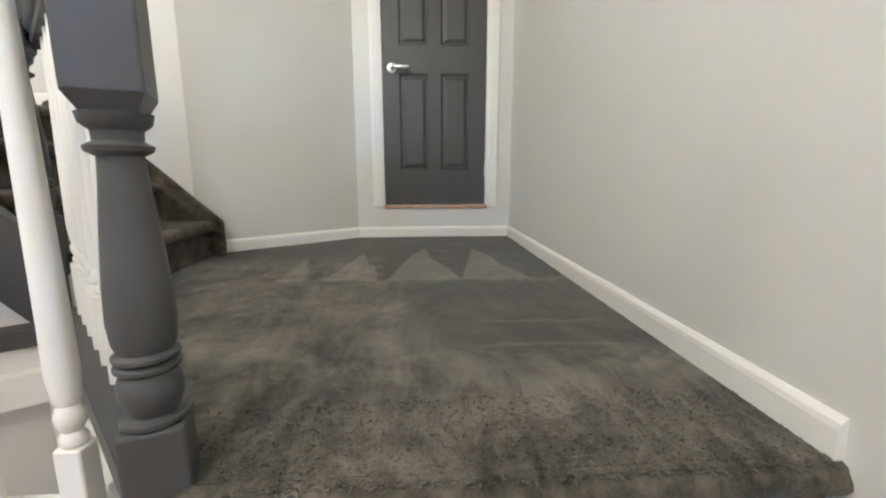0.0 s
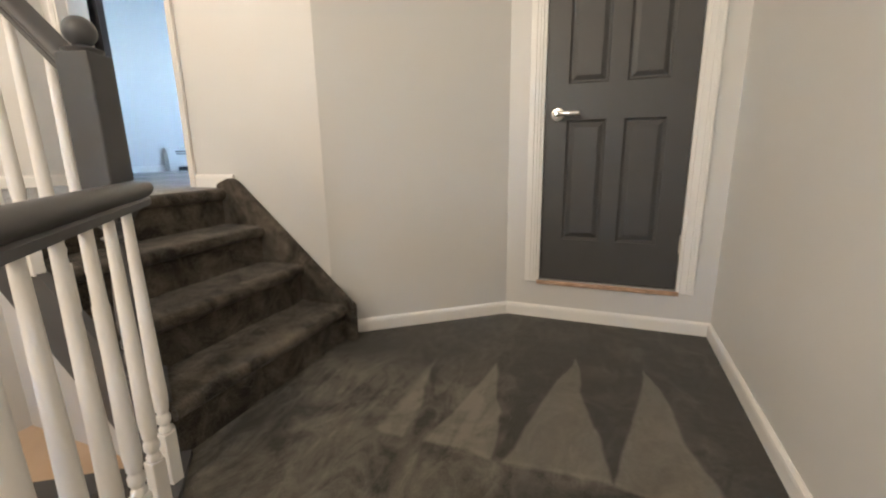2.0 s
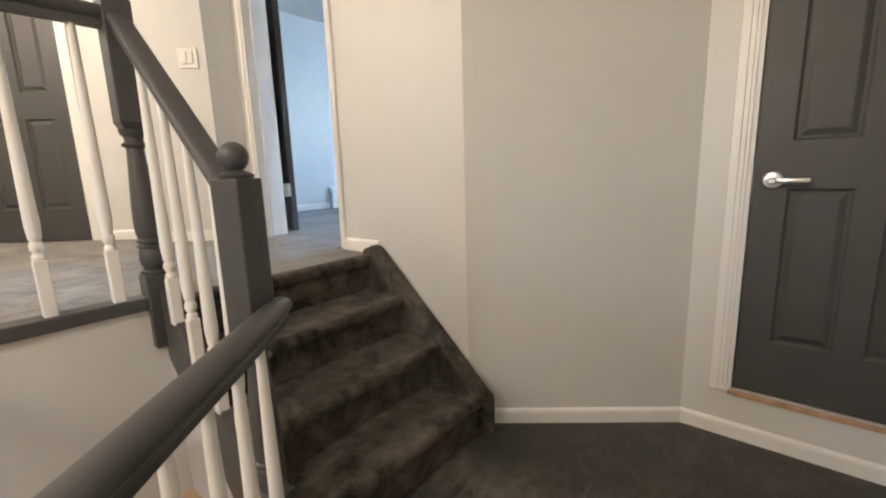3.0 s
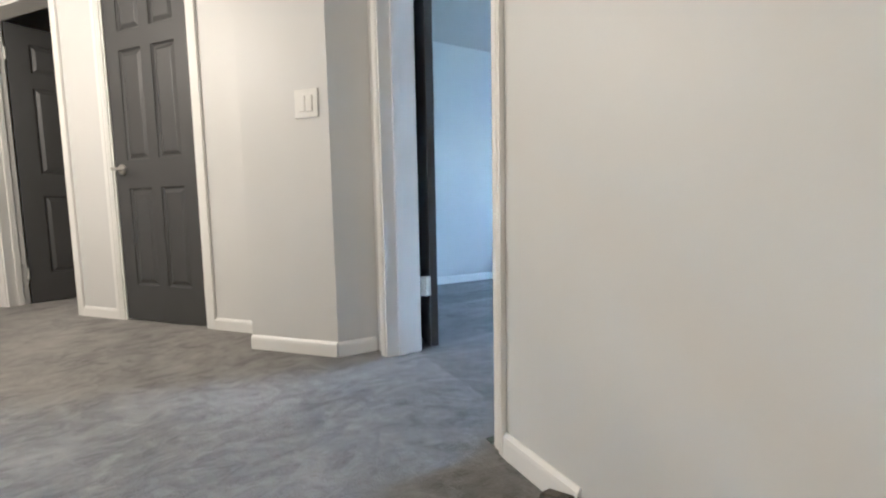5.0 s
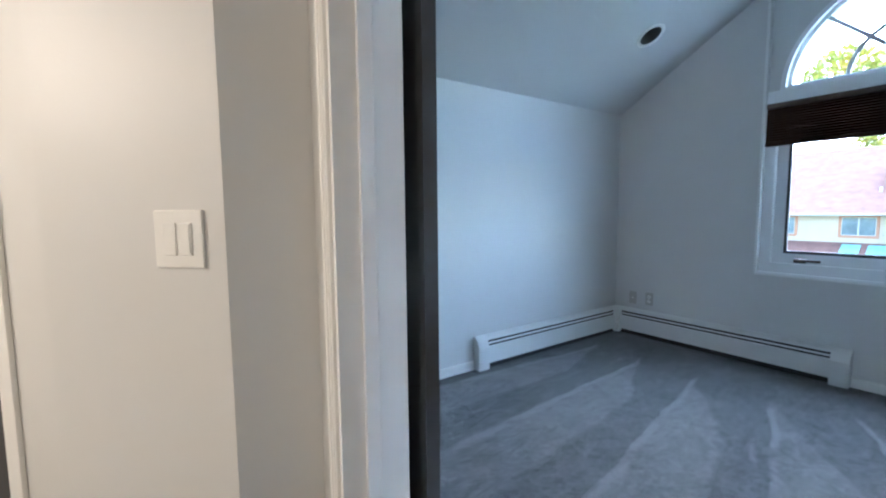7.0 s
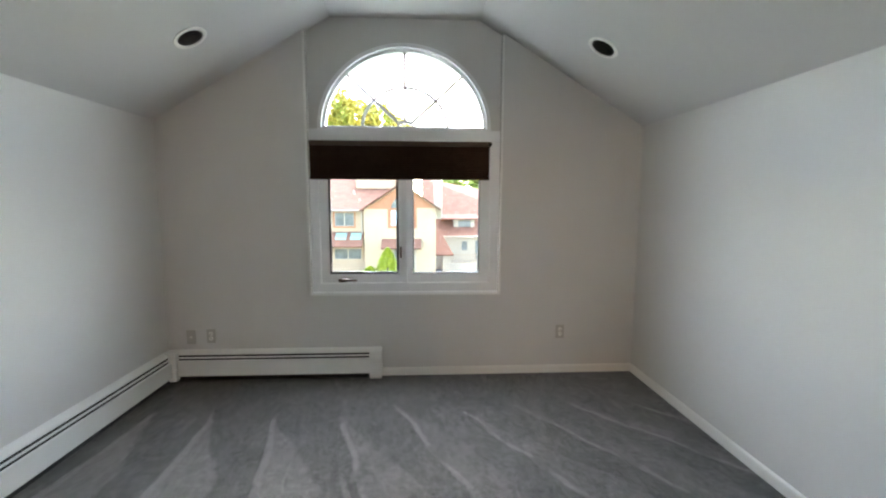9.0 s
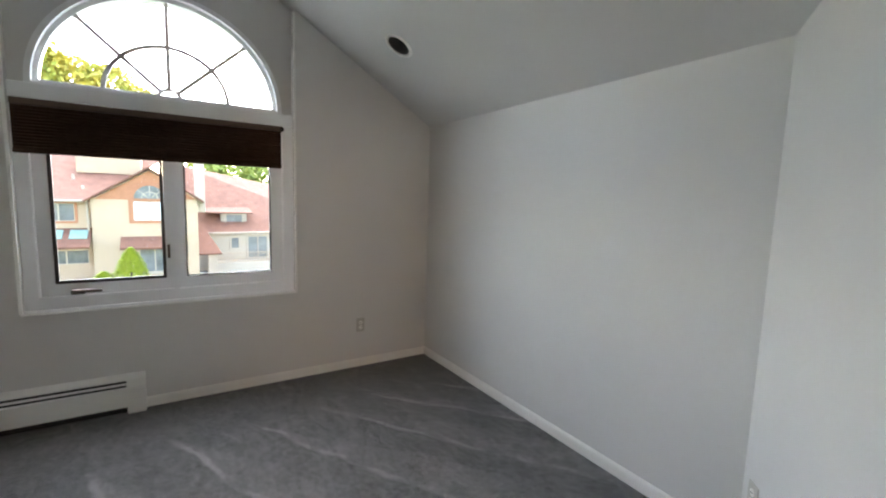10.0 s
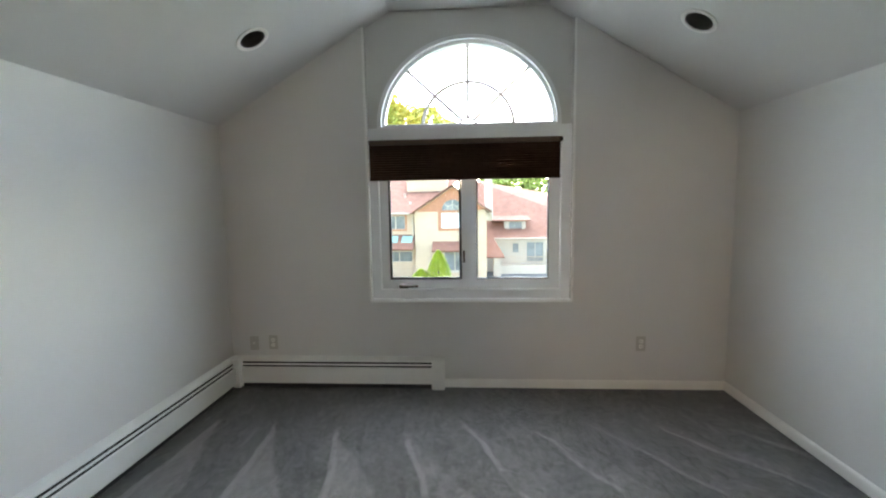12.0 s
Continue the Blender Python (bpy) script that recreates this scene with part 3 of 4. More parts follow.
plate_bm = prism(bmesh.new(), [(-0.045, -0.03), (0.045, -0.03), (0.045, 0.022), (-0.045, 0.022)], (*N0, LAND), (N1[0] + side.x * 0.035, N1[1] + side.y * 0.035, LAND))
tagged(finish("base_rail", plate_bm, GREY), "charcoal painted base rail under the balusters", "base rail")
fascia = prism(bmesh.new(), [(-0.05, -0.5), (-0.035, -0.5), (-0.035, -0.03), (-0.05, -0.03)], (*N0, LAND), (*N1, LAND))
tagged(finish("trim_landing_edge", fascia, TRIM), kind="structure")
count = 8
for i in range(count):
    q = Vector((*N0, 0)) + d * (0.10 + 0.112 * i) + side * (0.012 + 0.006 * i)
    baluster(q.x, q.y, LAND + 0.02, 0.15, RAILZ - 0.058 - LAND - 0.02, "balusters round the landing")
# edge of the oak ledge over the entry: charcoal nosing and stepped white fascia
tagged(finish("base_rail", prism(bmesh.new(), [(-0.05, -0.032), (0.035, -0.032), (0.035, 0.016), (-0.05, 0.016)], (-1.135, 0.93, -0.742), (*LEDGE, -0.742)), GREY),
       "charcoal painted nosing along the oak ledge", "base rail")
edge_trim = prism(bmesh.new(), [(-0.050, -0.20), (-0.012, -0.20), (-0.012, -0.033), (-0.034, -0.033), (-0.034, -0.100), (-0.050, -0.108)], (-1.135, 0.93, -0.742), (*LEDGE, -0.742))
tagged(finish("trim_ledge_edge", edge_trim, TRIM), "stepped white fascia board under the ledge", kind="structure")
# guard over the entry, square off the first newel
rail("handrail", (N0[0] - 0.04, N0[1] - 0.02, RAILZ), (EDGE, N0[1] - 0.02, RAILZ), "charcoal painted handrail over the entry")
tagged(finish("base_rail", prism(bmesh.new(), [(-0.04, -0.03), (0.04, -0.03), (0.04, 0.02), (-0.04, 0.02)], (N0[0] - 0.04, N0[1] - 0.02, -0.765), (EDGE, N0[1] - 0.02, -0.765)), TRIM),
       "white painted base rail over the entry", "base rail")
for i in range(10):
    baluster(N0[0] - 0.090 - 0.125 * i, N0[1] - 0.02, -0.747, 0.105, RAILZ - 0.058 + 0.747, "balusters over the entry")

# upper flight: closed string, rail and balusters
STRY = 0.965
string = [(-1.13, LAND - 0.05), (-1.13, -0.485), (-1.77, 0.035), (-1.77, -0.215), (-1.16, LAND - 0.05)]
string_bm = plate(bmesh.new(), string, [], 0.03, pose(0, STRY - 0.015, 0))
tagged(finish("stair_string", string_bm, GREY), "charcoal painted string board of the upper stairs", "stair string")
tagged(finish("wall_under_stairs", plate(bmesh.new(), [(-1.08, -0.775), (-1.82, -0.775), (-1.82, -0.05), (-1.77, -0.05), (-1.08, -0.6)], [], 0.02, pose(0, STRY, 0)), PAINT), kind="structure")
rail("handrail", (-1.15, N1[1], 0.385), (-1.76, N2[1], 0.895), "charcoal painted sloping handrail of the upper stairs")
for i in range(4):
    x = -1.262 - 0.134 * i
    foot = -0.485 + (-1.13 - x) * (0.52 / 0.64)
    head = 0.385 - 0.062 + (-1.15 - x) * (0.51 / 0.61)
    baluster(x, STRY - 0.005, foot - 0.02, 0.155, head - foot + 0.03, "balusters of the upper stairs")
# hall edge
rail("handrail", (EDGE, N2[1] - 0.04, 0.915), (EDGE, -0.95, 0.915), "charcoal painted handrail along the hall edge")
edge_bm = boxed(EDGE - 0.045, -0.95, -0.034, EDGE + 0.028, N2[1] - 0.04, 0.010, 0.004)
tagged(finish("base_rail", edge_bm, GREY), "charcoal painted base rail along the hall edge", "base rail")
for i in range(10):
    baluster(EDGE, N2[1] - 0.110 - 0.168 * i, 0.01, 0.17, 0.915 - 0.058 - 0.012, "balusters along the hall edge")
wall("wall_hall_south", (EDGE + 0.06, -1.0), (-6.4, -1.0), 0, TOP, 0.1)

# ---- doors and casings ----


def lever(parent, x, y, z, way, out):
    """Round rose and lever handle; way: +1 or -1 along x, out: +1 or -1 along y."""
    m = Matrix.Translation((x, y, z)) @ pose(0, 0, 0, -90 * out, 0, 0)
    rose = part("door_handle", lathe(bmesh.new(), [(0.032, 0), (0.032, 0.006), (0.028, 0.011), (0.012, 0.013), (0.0105, 0.045), (0.0115, 0.06), (0.008, 0.066)], 24, m),
                NICKEL, parent, "satin nickel lever handle", smooth=False)
    bm = bmesh.new()
    box(bm, min(0, way * 0.105), -0.0085, -0.010, max(0, way * 0.105), 0.0085, 0.010, 0.006)
    bmesh.ops.transform(bm, matrix=Matrix.Translation((x, y + out * 0.052, z)), verts=bm.verts)
    part("lever", bm, NICKEL, rose, smooth=True)


def panel_door(name, width, height, label, m, knob_side, knob_z, hinges=(0.28, 1.80), faces=(-1, 1), hinge_out=-1):
    """A six-panel door, local x from the hinge or left edge, local y through it, standing at the pose m. knob_side: 0 left, 1 right."""
    t = 0.036
    st = 0.105 * width / 0.66
    mid = width / 2
    mu = 0.040 * width / 0.66
    rows = [(0.215, 0.80), (0.965, 1.595), (1.70, 1.905)]
    f = height / 2.03
    rows = [(a * f, b * f) for a, b in rows]
    cells = [(st, a, mid - mu, b) for a, b in rows] + [(mid + mu, a, width - st, b) for a, b in rows]
    body = finish(name, plate(bmesh.new(), rect(0, 0, width, height), [rect(*c) for c in cells], t, pose(0, -t / 2, 0)), DOOR)
    tagged(body, label, kind="structure")
    body.matrix_world = m
    for c in cells:
        bm = bmesh.new()
        x0, z0, x1, z1 = c
        for sgn in (-1, 1):
            # sloping field: outer ring deep, inner ring near the face
            y_out, y_in, y_mid = sgn * (t / 2 - 0.012), sgn * (t / 2 - 0.003), sgn * (t / 2 - 0.002)
            rings = []
            for inset, y in ((-0.004, sgn * (t / 2 - 0.001)), (0.010, y_out), (0.016, y_out), (0.034, y_in), (0.038, y_mid)):
                rings.append([bm.verts.new(p) for p in ((x0 + inset, y, z0 + inset), (x1 - inset, y, z0 + inset), (x1 - inset, y, z1 - inset), (x0 + inset, y, z1 - inset))])
            for a, b in zip(rings, rings[1:]):
                for i in range(4):
                    bm.faces.new((a[i], a[(i + 1) % 4], b[(i + 1) % 4], b[i]))
            bm.faces.new(rings[-1])
        part("panel", bm, DOOR, body)
    kx = 0.058 if knob_side == 0 else width - 0.058
    for out in faces:
        lever(body, kx, out * t / 2, knob_z, 1 if knob_side == 0 else -1, out)
    part("latch_plate", boxed(-0.002 if knob_side == 0 else width - 0.001, -0.011, knob_z - 0.028, 0.001 if knob_side == 0 else width + 0.002, 0.011, knob_z + 0.028), BRASS, body)
    hx = width if knob_side == 0 else 0
    for hz in hinges:
        off = 0.004 if hinge_out < 0 else 0.020
        bm = lathe(bmesh.new(), [(0.006, hz - 0.045), (0.0075, hz - 0.043), (0.0075, hz + 0.043), (0.006, hz + 0.045)], 10, Matrix.Translation((hx + (0.006 if knob_side == 0 else -0.006), hinge_out * (t / 2 + off), 0)))
        y0, y1 = sorted((hinge_out * (t / 2 - 0.002), hinge_out * (t / 2 + (0.003 if hinge_out < 0 else 0.045))))
        box(bm, hx - 0.004, y0, hz - 0.044, hx + (0.018 if knob_side == 0 else 0.002), y1, hz + 0.044)
        part("hinge", bm, BRASS, body)
    return body


def casing(name, m, x0, x1, z0, z1, depth, bottom=False, width=CASING, back=True, right=None, shift=0.0):
    """Jamb lining and moulded casing round an opening in a wall whose face is local y = 0 and whose depth is along +y."""
    ob = tagged(empty(name), "white painted moulded door casing and jamb", "door casing", kind="structure")
    ob.matrix_world = m
    j = 0.018
    part("jamb", boxed(x0, -0.002, z0, x0 + j, depth + 0.002, z1), TRIM, ob)
    part("jamb", boxed(x1 - j, -0.002, z0, x1, depth + 0.002, z1), TRIM, ob)
    part("jamb_head", boxed(x0 + j, -0.002, z1 - j, x1 - j, depth + 0.002, z1), TRIM, ob)
    for sgn, y in ((-1, 0.0), (1, depth)):
        if sgn > 0 and not back:
            continue
        def strip(ax0, az0, ax1, az1, vert, flip):
            bm = bmesh.new()
            lo, hi = (0.011, 0.016) if not flip else (0.016, 0.011)
            w = (ax1 - ax0) if vert else (az1 - az0)
            cuts = [(0, 0.5 * w, lo), (0.5 * w, 0.78 * w, 0.0135), (0.78 * w, w, hi)]
            for a, b, th in cuts:
                y0, y1 = (y - th, y) if sgn < 0 else (y, y + th)
                if vert:
                    box(bm, ax0 + a, y0, az0, ax0 + b, y1, az1, 0.0025)
                else:
                    box(bm, ax0, y0, az0 + a, ax1, y1, az0 + b, 0.0025)
            part("casing", bm, TRIM, ob)
        r = 0.005
        strip(x0 - width + r, z0, x0 + r, z1 - r + width, True, True)
        strip(x1 - r + shift, z0, x1 - r + shift + (right or width), z1 - r + width, True, False)
        strip(x0 + r, z1 - r, x1 - r + shift, z1 - r + width, False, False)
    # door stop
    s = 0.052
    part("stop", boxed(x0 + j, s, z0, x0 + j + 0.011, s + 0.034, z1 - j, 0.002), TRIM, ob)
    part("stop", boxed(x1 - j - 0.011, s, z0, x1 - j, s + 0.034, z1 - j, 0.002), TRIM, ob)
    return ob


# small closet door over the landing, with its raised raw-wood sill
CX0, CX1, CZ = -0.264, 0.379, -0.505
m = pose(0, DY, 0)
casing("trim_closet_door", m, CX0 - 0.02, CX1 + 0.02, CZ - 0.01, CZ + 2.035, 0.12, back=False, width=0.058)
panel_door("door_1", CX1 - CX0 - 0.006, 2.02, "closed charcoal painted six-panel closet door", pose(CX0 + 0.003, DY + 0.028, CZ + 0.006), 0, 0.825, (0.22, 1.78), (-1,))
tagged(finish("sill_closet_door", boxed(CX0 - 0.01, DY - 0.012, CZ - 0.022, CX1 + 0.012, DY + 0.06, CZ - 0.002, 0.002), RAWWOOD), "unpainted pine sill under the closet door", kind="structure")
# bedroom door, swung right back
m = pose(0, SY, 0)
casing("trim_bedroom_door", m, -2.834, -1.984, 0, 2.04, 0.16, width=0.03, right=0.021, shift=0.018)
panel_door("door_2", 0.80, 2.01, "charcoal painted six-panel bedroom door standing wide open", pose(-2.818, 2.118, 0.012, 0, 0, 172), 1, 0.92, (0.285, 1.76), hinge_out=1)
# hall closet door
hm = along(diag(2.9), diag(-0.42))
casing("trim_hall_closet", hm, 2.9 - 0.983, 2.9 - 0.287, 0, 2.045, 0.12, back=False)
q = diag(0.963)
panel_door("door_3", 0.656, 2.02, "closed charcoal painted six-panel hall closet door", hm @ pose(2.9 - 0.963, 0.024, 0.008), 0, 0.908, (0.22, 1.80), (-1,))
# far room door, swung in
casing("trim_far_door", hm, 2.9 - 2.24, 2.9 - 1.42, 0, 2.045, 0.12)
panel_door("door_4", 0.76, 2.02, "dark brown-grey six-panel door standing open into a far room", hm @ pose(2.9 - 2.215, 0.13, 0.008, 0, 0, 72), 1, 0.92, (0.22, 1.80))

# baseboards
baseboard(B, (RX, DY), LAND)
baseboard((RX, DY - 0.014), (RX, 0.205), LAND)
baseboard(A, B, LAND)
baseboard((-1.949, SY), (-1.695, SY), 0)
baseboard(LL, CC, 0)
baseboard(CC, (-2.94, SY - 0.01), 0)
baseboard(diag(0.235), diag(-0.10), 0)
baseboard(diag(1.37), diag(1.035), 0)
baseboard(diag(2.9), diag(2.30), 0)
baseboard((WL, 2.04), (WL, 3.48), 0)
baseboard((-2.64, WY), (WR, WY), 0)
baseboard((WR, WY - 0.014), (WR, 2.68), 0)
baseboard((WR, 2.67), (-1.17, 2.05), 0)

# ---- switch and outlets ----


def wall_plate(name, m, label, category, kind):
    """A bevelled plate on a wall, local y out of the room."""
    w, h = (0.058, 0.060) if kind == "switch" else (0.035, 0.057)
    mat = PLATE if kind == "switch" else ALMOND
    ob = finish(name, boxed(-w, -0.007, -h, w, 0.001, h, 0.003), mat)
    ob.matrix_world = m
    tagged(ob, label, category)
    if kind == "switch":
        part("rocker", boxed(-0.034, -0.0105, -0.034, -0.004, -0.005, 0.034, 0.002), PLATE, ob)
        bm = boxed(0.004, -0.0105, -0.034, 0.034, -0.005, 0.034, 0.002)
        part("rocker", bm, PLATE, ob)
        part("slider", boxed(0.026, -0.0125, -0.03, 0.031, -0.010, 0.03, 0.001), PLATE, ob)
    elif kind == "outlet":
        for s in (-1, 1):
            sock = part("socket", lathe(bmesh.new(), [(0.016, 0), (0.016, 0.0025), (0.014, 0.003)], 18, Matrix.Translation((0, -0.0068, s * 0.02)) @ pose(0, 0, 0, 90)), PLATE, ob)
            for k in (-0.005, 0.005):
                part("slot", boxed(k - 0.0011, -0.0104, s * 0.02 - 0.004, k + 0.0011, -0.0092, s * 0.02 + 0.005), BLACK, sock)
    else:
        part("jack", lathe(bmesh.new(), [(0.008, 0), (0.008, 0.004), (0.005, 0.005), (0.005, 0.010)], 14, Matrix.Translation((0, -0.0068, 0)) @ pose(0, 0, 0, 90)), BRASS, ob)
    return ob


sm = along(LL, CC)
n = math.hypot(CC[0] - LL[0], CC[1] - LL[1])
wall_plate("light_switch", sm @ pose(n - 0.105, 0, 1.105), "white double light switch plate with slim dimmer slider", "light switch", "switch")
wall_plate("wall_outlet", pose(-4.15, WY, 0.345), "white cable jack plate above the baseboard heater", "outlet", "jack")
wall_plate("wall_outlet", pose(-3.995, WY, 0.352), "white power outlet above the baseboard heater", "outlet", "outlet")
wall_plate("wall_outlet", pose(-1.168, WY, 0.352), "white power outlet low on the window wall", "outlet", "outlet")
wm = along((WR, 2.67), (-1.17, 2.05))
wall_plate("wall_outlet", wm @ pose(0.085, 0, 0.30), "white power outlet on the angled bedroom wall", "outlet", "outlet")

# ---- baseboard heaters ----


def heater(m, length, cap0, cap1, label):
    """A hydronic baseboard heater, local x along the wall, the room on local -y, its back at y = 0."""
    ob = tagged(empty("baseboard_heater"), label, "heater")
    ob.matrix_world = m
    D = 0.066

    def strip(name, ring, x0, x1, mat, note=""):
        bm = bmesh.new()
        r0 = [bm.verts.new((x0, y, z)) for y, z in ring]
        r1 = [bm.verts.new((x1, y, z)) for y, z in ring]
        bm.faces.new(r0)
        bm.faces.new(list(reversed(r1)))
        for i in range(len(ring)):
            j = (i + 1) % len(ring)
            bm.faces.new((r0[i], r1[i], r1[j], r0[j]))
        return part(name, bm, mat, ob, note)

    strip("back_plate", [(0, 0.01), (-0.004, 0.01), (-0.004, 0.240), (0, 0.244)], 0, length, HEATER)
    strip("top_cover", [(-0.003, 0.242), (-0.003, 0.234), (-0.040, 0.222), (-0.046, 0.212), (-0.049, 0.212), (-0.044, 0.226), (-0.010, 0.243)], 0, length, HEATER)
    strip("damper", [(-0.050, 0.186), (-0.056, 0.186), (-0.053, 0.198), (-0.050, 0.198)], 0.01, length - 0.01, HEATER)
    strip("front_panel", [(-D, 0.045), (-D + 0.004, 0.045), (-D + 0.004, 0.164), (-0.056, 0.172), (-0.058, 0.174), (-D, 0.168)], 0.0, length, HEATER)
    # solid black filler paints the shade seen through the slots and bottom gap
    strip("slot_shade", [(-0.006, 0.004), (-0.042, 0.004), (-0.042, 0.212), (-0.006, 0.216)], 0.005, length - 0.005, BLACK, "black block in the element's place, painting the shade in the slots")
    for x, on in ((0, cap0), (length, cap1)):
        if on:
            bm = bmesh.new()
            prof = [(-0.0, 0.0), (-D - 0.004, 0.0), (-D - 0.004, 0.166), (-0.048, 0.222), (-0.02, 0.244), (0, 0.246)]
            w = 0.05
            a0, a1 = (x - w, x + 0.05) if x else (x - 0.05, x + w)
            r0 = [bm.verts.new((a0, y, z)) for y, z in prof]
            r1 = [bm.verts.new((a1, y, z)) for y, z in prof]
            bm.faces.new(r0)
            bm.faces.new(list(reversed(r1)))
            for i in range(len(prof)):
                j = (i + 1) % len(prof)
                bm.faces.new((r0[i], r1[i], r1[j], r0[j]))
            bmesh.ops.bevel(bm, geom=list(bm.edges), offset=0.004, segments=2, affect="EDGES")
            part("end_cap", bm, HEATER, ob)
    return ob


heater(pose(WL + 0.02, WY, 0), -2.69 - WL - 0.02, False, True, "long white metal baseboard heater under the window")
heater(pose(WL, 3.53, 0, 0, 0, 90), WY - 3.53 - 0.06, True, False, "long white metal baseboard heater along the side wall")
tagged(finish("heater_corner_cover", boxed(WL + 0.002, WY - 0.095, 0.012, WL + 0.095, WY - 0.002, 0.243, 0.006), HEATER), "white metal corner cover joining the baseboard heaters", "heater")

# ---- recessed ceiling lights (off) ----
for m, (u, v) in CANS:
    ob = tagged(empty("recessed_light"), "unlit recessed ceiling light with white ring and dark can", "ceiling light", "recessed lights of the bedroom")
    ob.matrix_world = m @ pose(u, 0, v, -90)
    ring_bm = bmesh.new()
    prof = [(0.076, 0.0), (0.100, 0.0), (0.102, -0.003), (0.098, -0.006), (0.078, -0.006), (0.076, 0.0)]
    seg = 32
    rings = [[ring_bm.verts.new((r * math.cos(2 * math.pi * i / seg), r * math.sin(2 * math.pi * i / seg), z)) for i in range(seg)] for r, z in prof[:-1]]
    for a, b in zip(rings, rings[1:] + rings[:1]):
        for i in range(seg):
            ring_bm.faces.new((a[i], a[(i + 1) % seg], b[(i + 1) % seg], b[i]))
    part("trim_ring", ring_bm, TRIM, ob)
    can = bmesh.new()
    rings = [[can.verts.new((r * math.cos(2 * math.pi * i / seg), r * math.sin(2 * math.pi * i / seg), z)) for i in range(seg)] for r, z in ((0.077, -0.002), (0.072, 0.05), (0.058, 0.12))]
    for a, b in zip(rings, rings[1:]):
        for i in range(seg):
            can.faces.new((a[i], a[(i + 1) % seg], b[(i + 1) % seg], b[i]))
    can.faces.new(rings[-1])
    part("can", can, CANWHITE, ob, smooth=True)

# unseen lamps: assumed flush hall light, and the pendant added to brighten the stairwell
for lx, ly, lz, lw in LAMPS:
    ob = tagged(empty("ceiling_lamp", (lx, ly, TOP)), "unseen round metal ceiling lamp, assumed over the stairs and hall", "ceiling lamp")
    part("canopy", lathe(bmesh.new(), [(0.15, -0.03), (0.16, -0.02), (0.16, 0.0)], 28), NICKEL, ob)
    if lz < 2.0:
        part("rod", lathe(bmesh.new(), [(0.008, lz - TOP), (0.008, -0.03)], 12), NICKEL, ob)
        part("shade", lathe(bmesh.new(), [(0.11, lz - TOP), (0.05, lz - TOP + 0.05), (0.015, lz - TOP + 0.07)], 28), NICKEL, ob)

# ---- bedroom window ----
win = tagged(empty("window_1", (0, WY + 0.056, 0)), "white vinyl casement window with arched fanlight above", kind="structure")


def pane(name, outline, y, parent):
    ob = part(name, plate(bmesh.new(), outline, [], 0.004, pose(0, y, 0)), GLASS, parent, "clear window glass")
    ob.visible_shadow = False
    return ob


W0, W1, WZ0, WZ1 = BAY0 + 0.012, BAY1 - 0.012, BAYZ + 0.012, 1.935
frame_bm = plate(bmesh.new(), rect(W0, WZ0, W1, WZ1), [rect(-3.125, 0.765, -2.457, 1.885), rect(-2.433, 0.765, -1.765, 1.885)], 0.03, pose(0, -0.026, 0))
bmesh.ops.bevel(frame_bm, geom=[e for e in frame_bm.edges if e.calc_length() > 0.3], offset=0.004, segments=2, affect="EDGES")
part("window_frame", frame_bm, VINYL, win)
part("frame_liner", plate(bmesh.new(), rect(-3.148, 0.742, -1.742, 1.903), [rect(-3.125, 0.765, -2.457, 1.885), rect(-2.433, 0.765, -1.765, 1.885)], 0.19, pose(0, 0.004, 0)), VINYL, win)
part("window_sill", boxed(BAY0 + 0.004, -0.052, BAYZ - 0.004, BAY1 - 0.004, -0.028, BAYZ + 0.014, 0.003), VINYL, win)
for x0, x1, g in ((-3.122, -2.452, (-3.060, -2.502)), (-2.438, -1.768, (-2.388, -1.842))):
    sash = part("sash", plate(bmesh.new(), rect(x0 - 0.006, 0.760, x1 + 0.006, 1.890), [rect(g[0], 0.835, g[1], 1.82)], 0.045, pose(0, 0.012, 0)), VINYL, win)
    lip = 0.019 if x0 < -3 else 0.011
    part("gasket", plate(bmesh.new(), rect(g[0] + 0.001, 0.836, g[1] - 0.001, 1.819), [rect(g[0] + lip, 0.836 + lip, g[1] - lip, 1.819 - lip)], 0.014, pose(0, 0.009 if x0 < -3 else 0.020, 0)), GASKET, sash)
    pane("pane", rect(g[0] + 0.004, 0.839, g[1] - 0.004, 1.815), 0.034, sash)
# crank and lock
crank = part("crank_handle", boxed(-2.985, -0.050, 0.776, -2.915, -0.02, 0.806, 0.008), BRONZE, win, "small folded metal crank")
part("crank_arm", boxed(-2.955, -0.062, 0.786, -2.835, -0.046, 0.804, 0.005), BRONZE, crank)
part("lock", boxed(-2.492, -0.020, 0.97, -2.478, 0.014, 1.06, 0.004), BRONZE, win, "casement lock lever")
# fanlight
fan = part("fanlight_frame", plate(bmesh.new(), [(AX + 0.678, AZ - 0.045)] + arc(0.678, 0, 180, 40) + [(AX - 0.678, AZ - 0.045)], [arc(AR, 0, 180, 40)], 0.05, pose(0, -0.03, 0)), VINYL, win)
part("inner_bead", plate(bmesh.new(), arc(AR + 0.018, 0, 180, 40), [[(AX + (AR - 0.026), AZ + 0.018)] + arc(AR - 0.026, 4, 176, 38) + [(AX - (AR - 0.026), AZ + 0.018)]], 0.05, pose(0, 0.006, 0)), VINYL, fan)
pane("pane", arc(AR - 0.01, 0, 180, 40), 0.03, fan)


def fan_bar(outline, holes, proud=0.0):
    part("glazing_bar", plate(bmesh.new(), outline, holes, 0.008 + 2 * proud, pose(0, 0.018 - proud, 0)), BARGREY, fan)


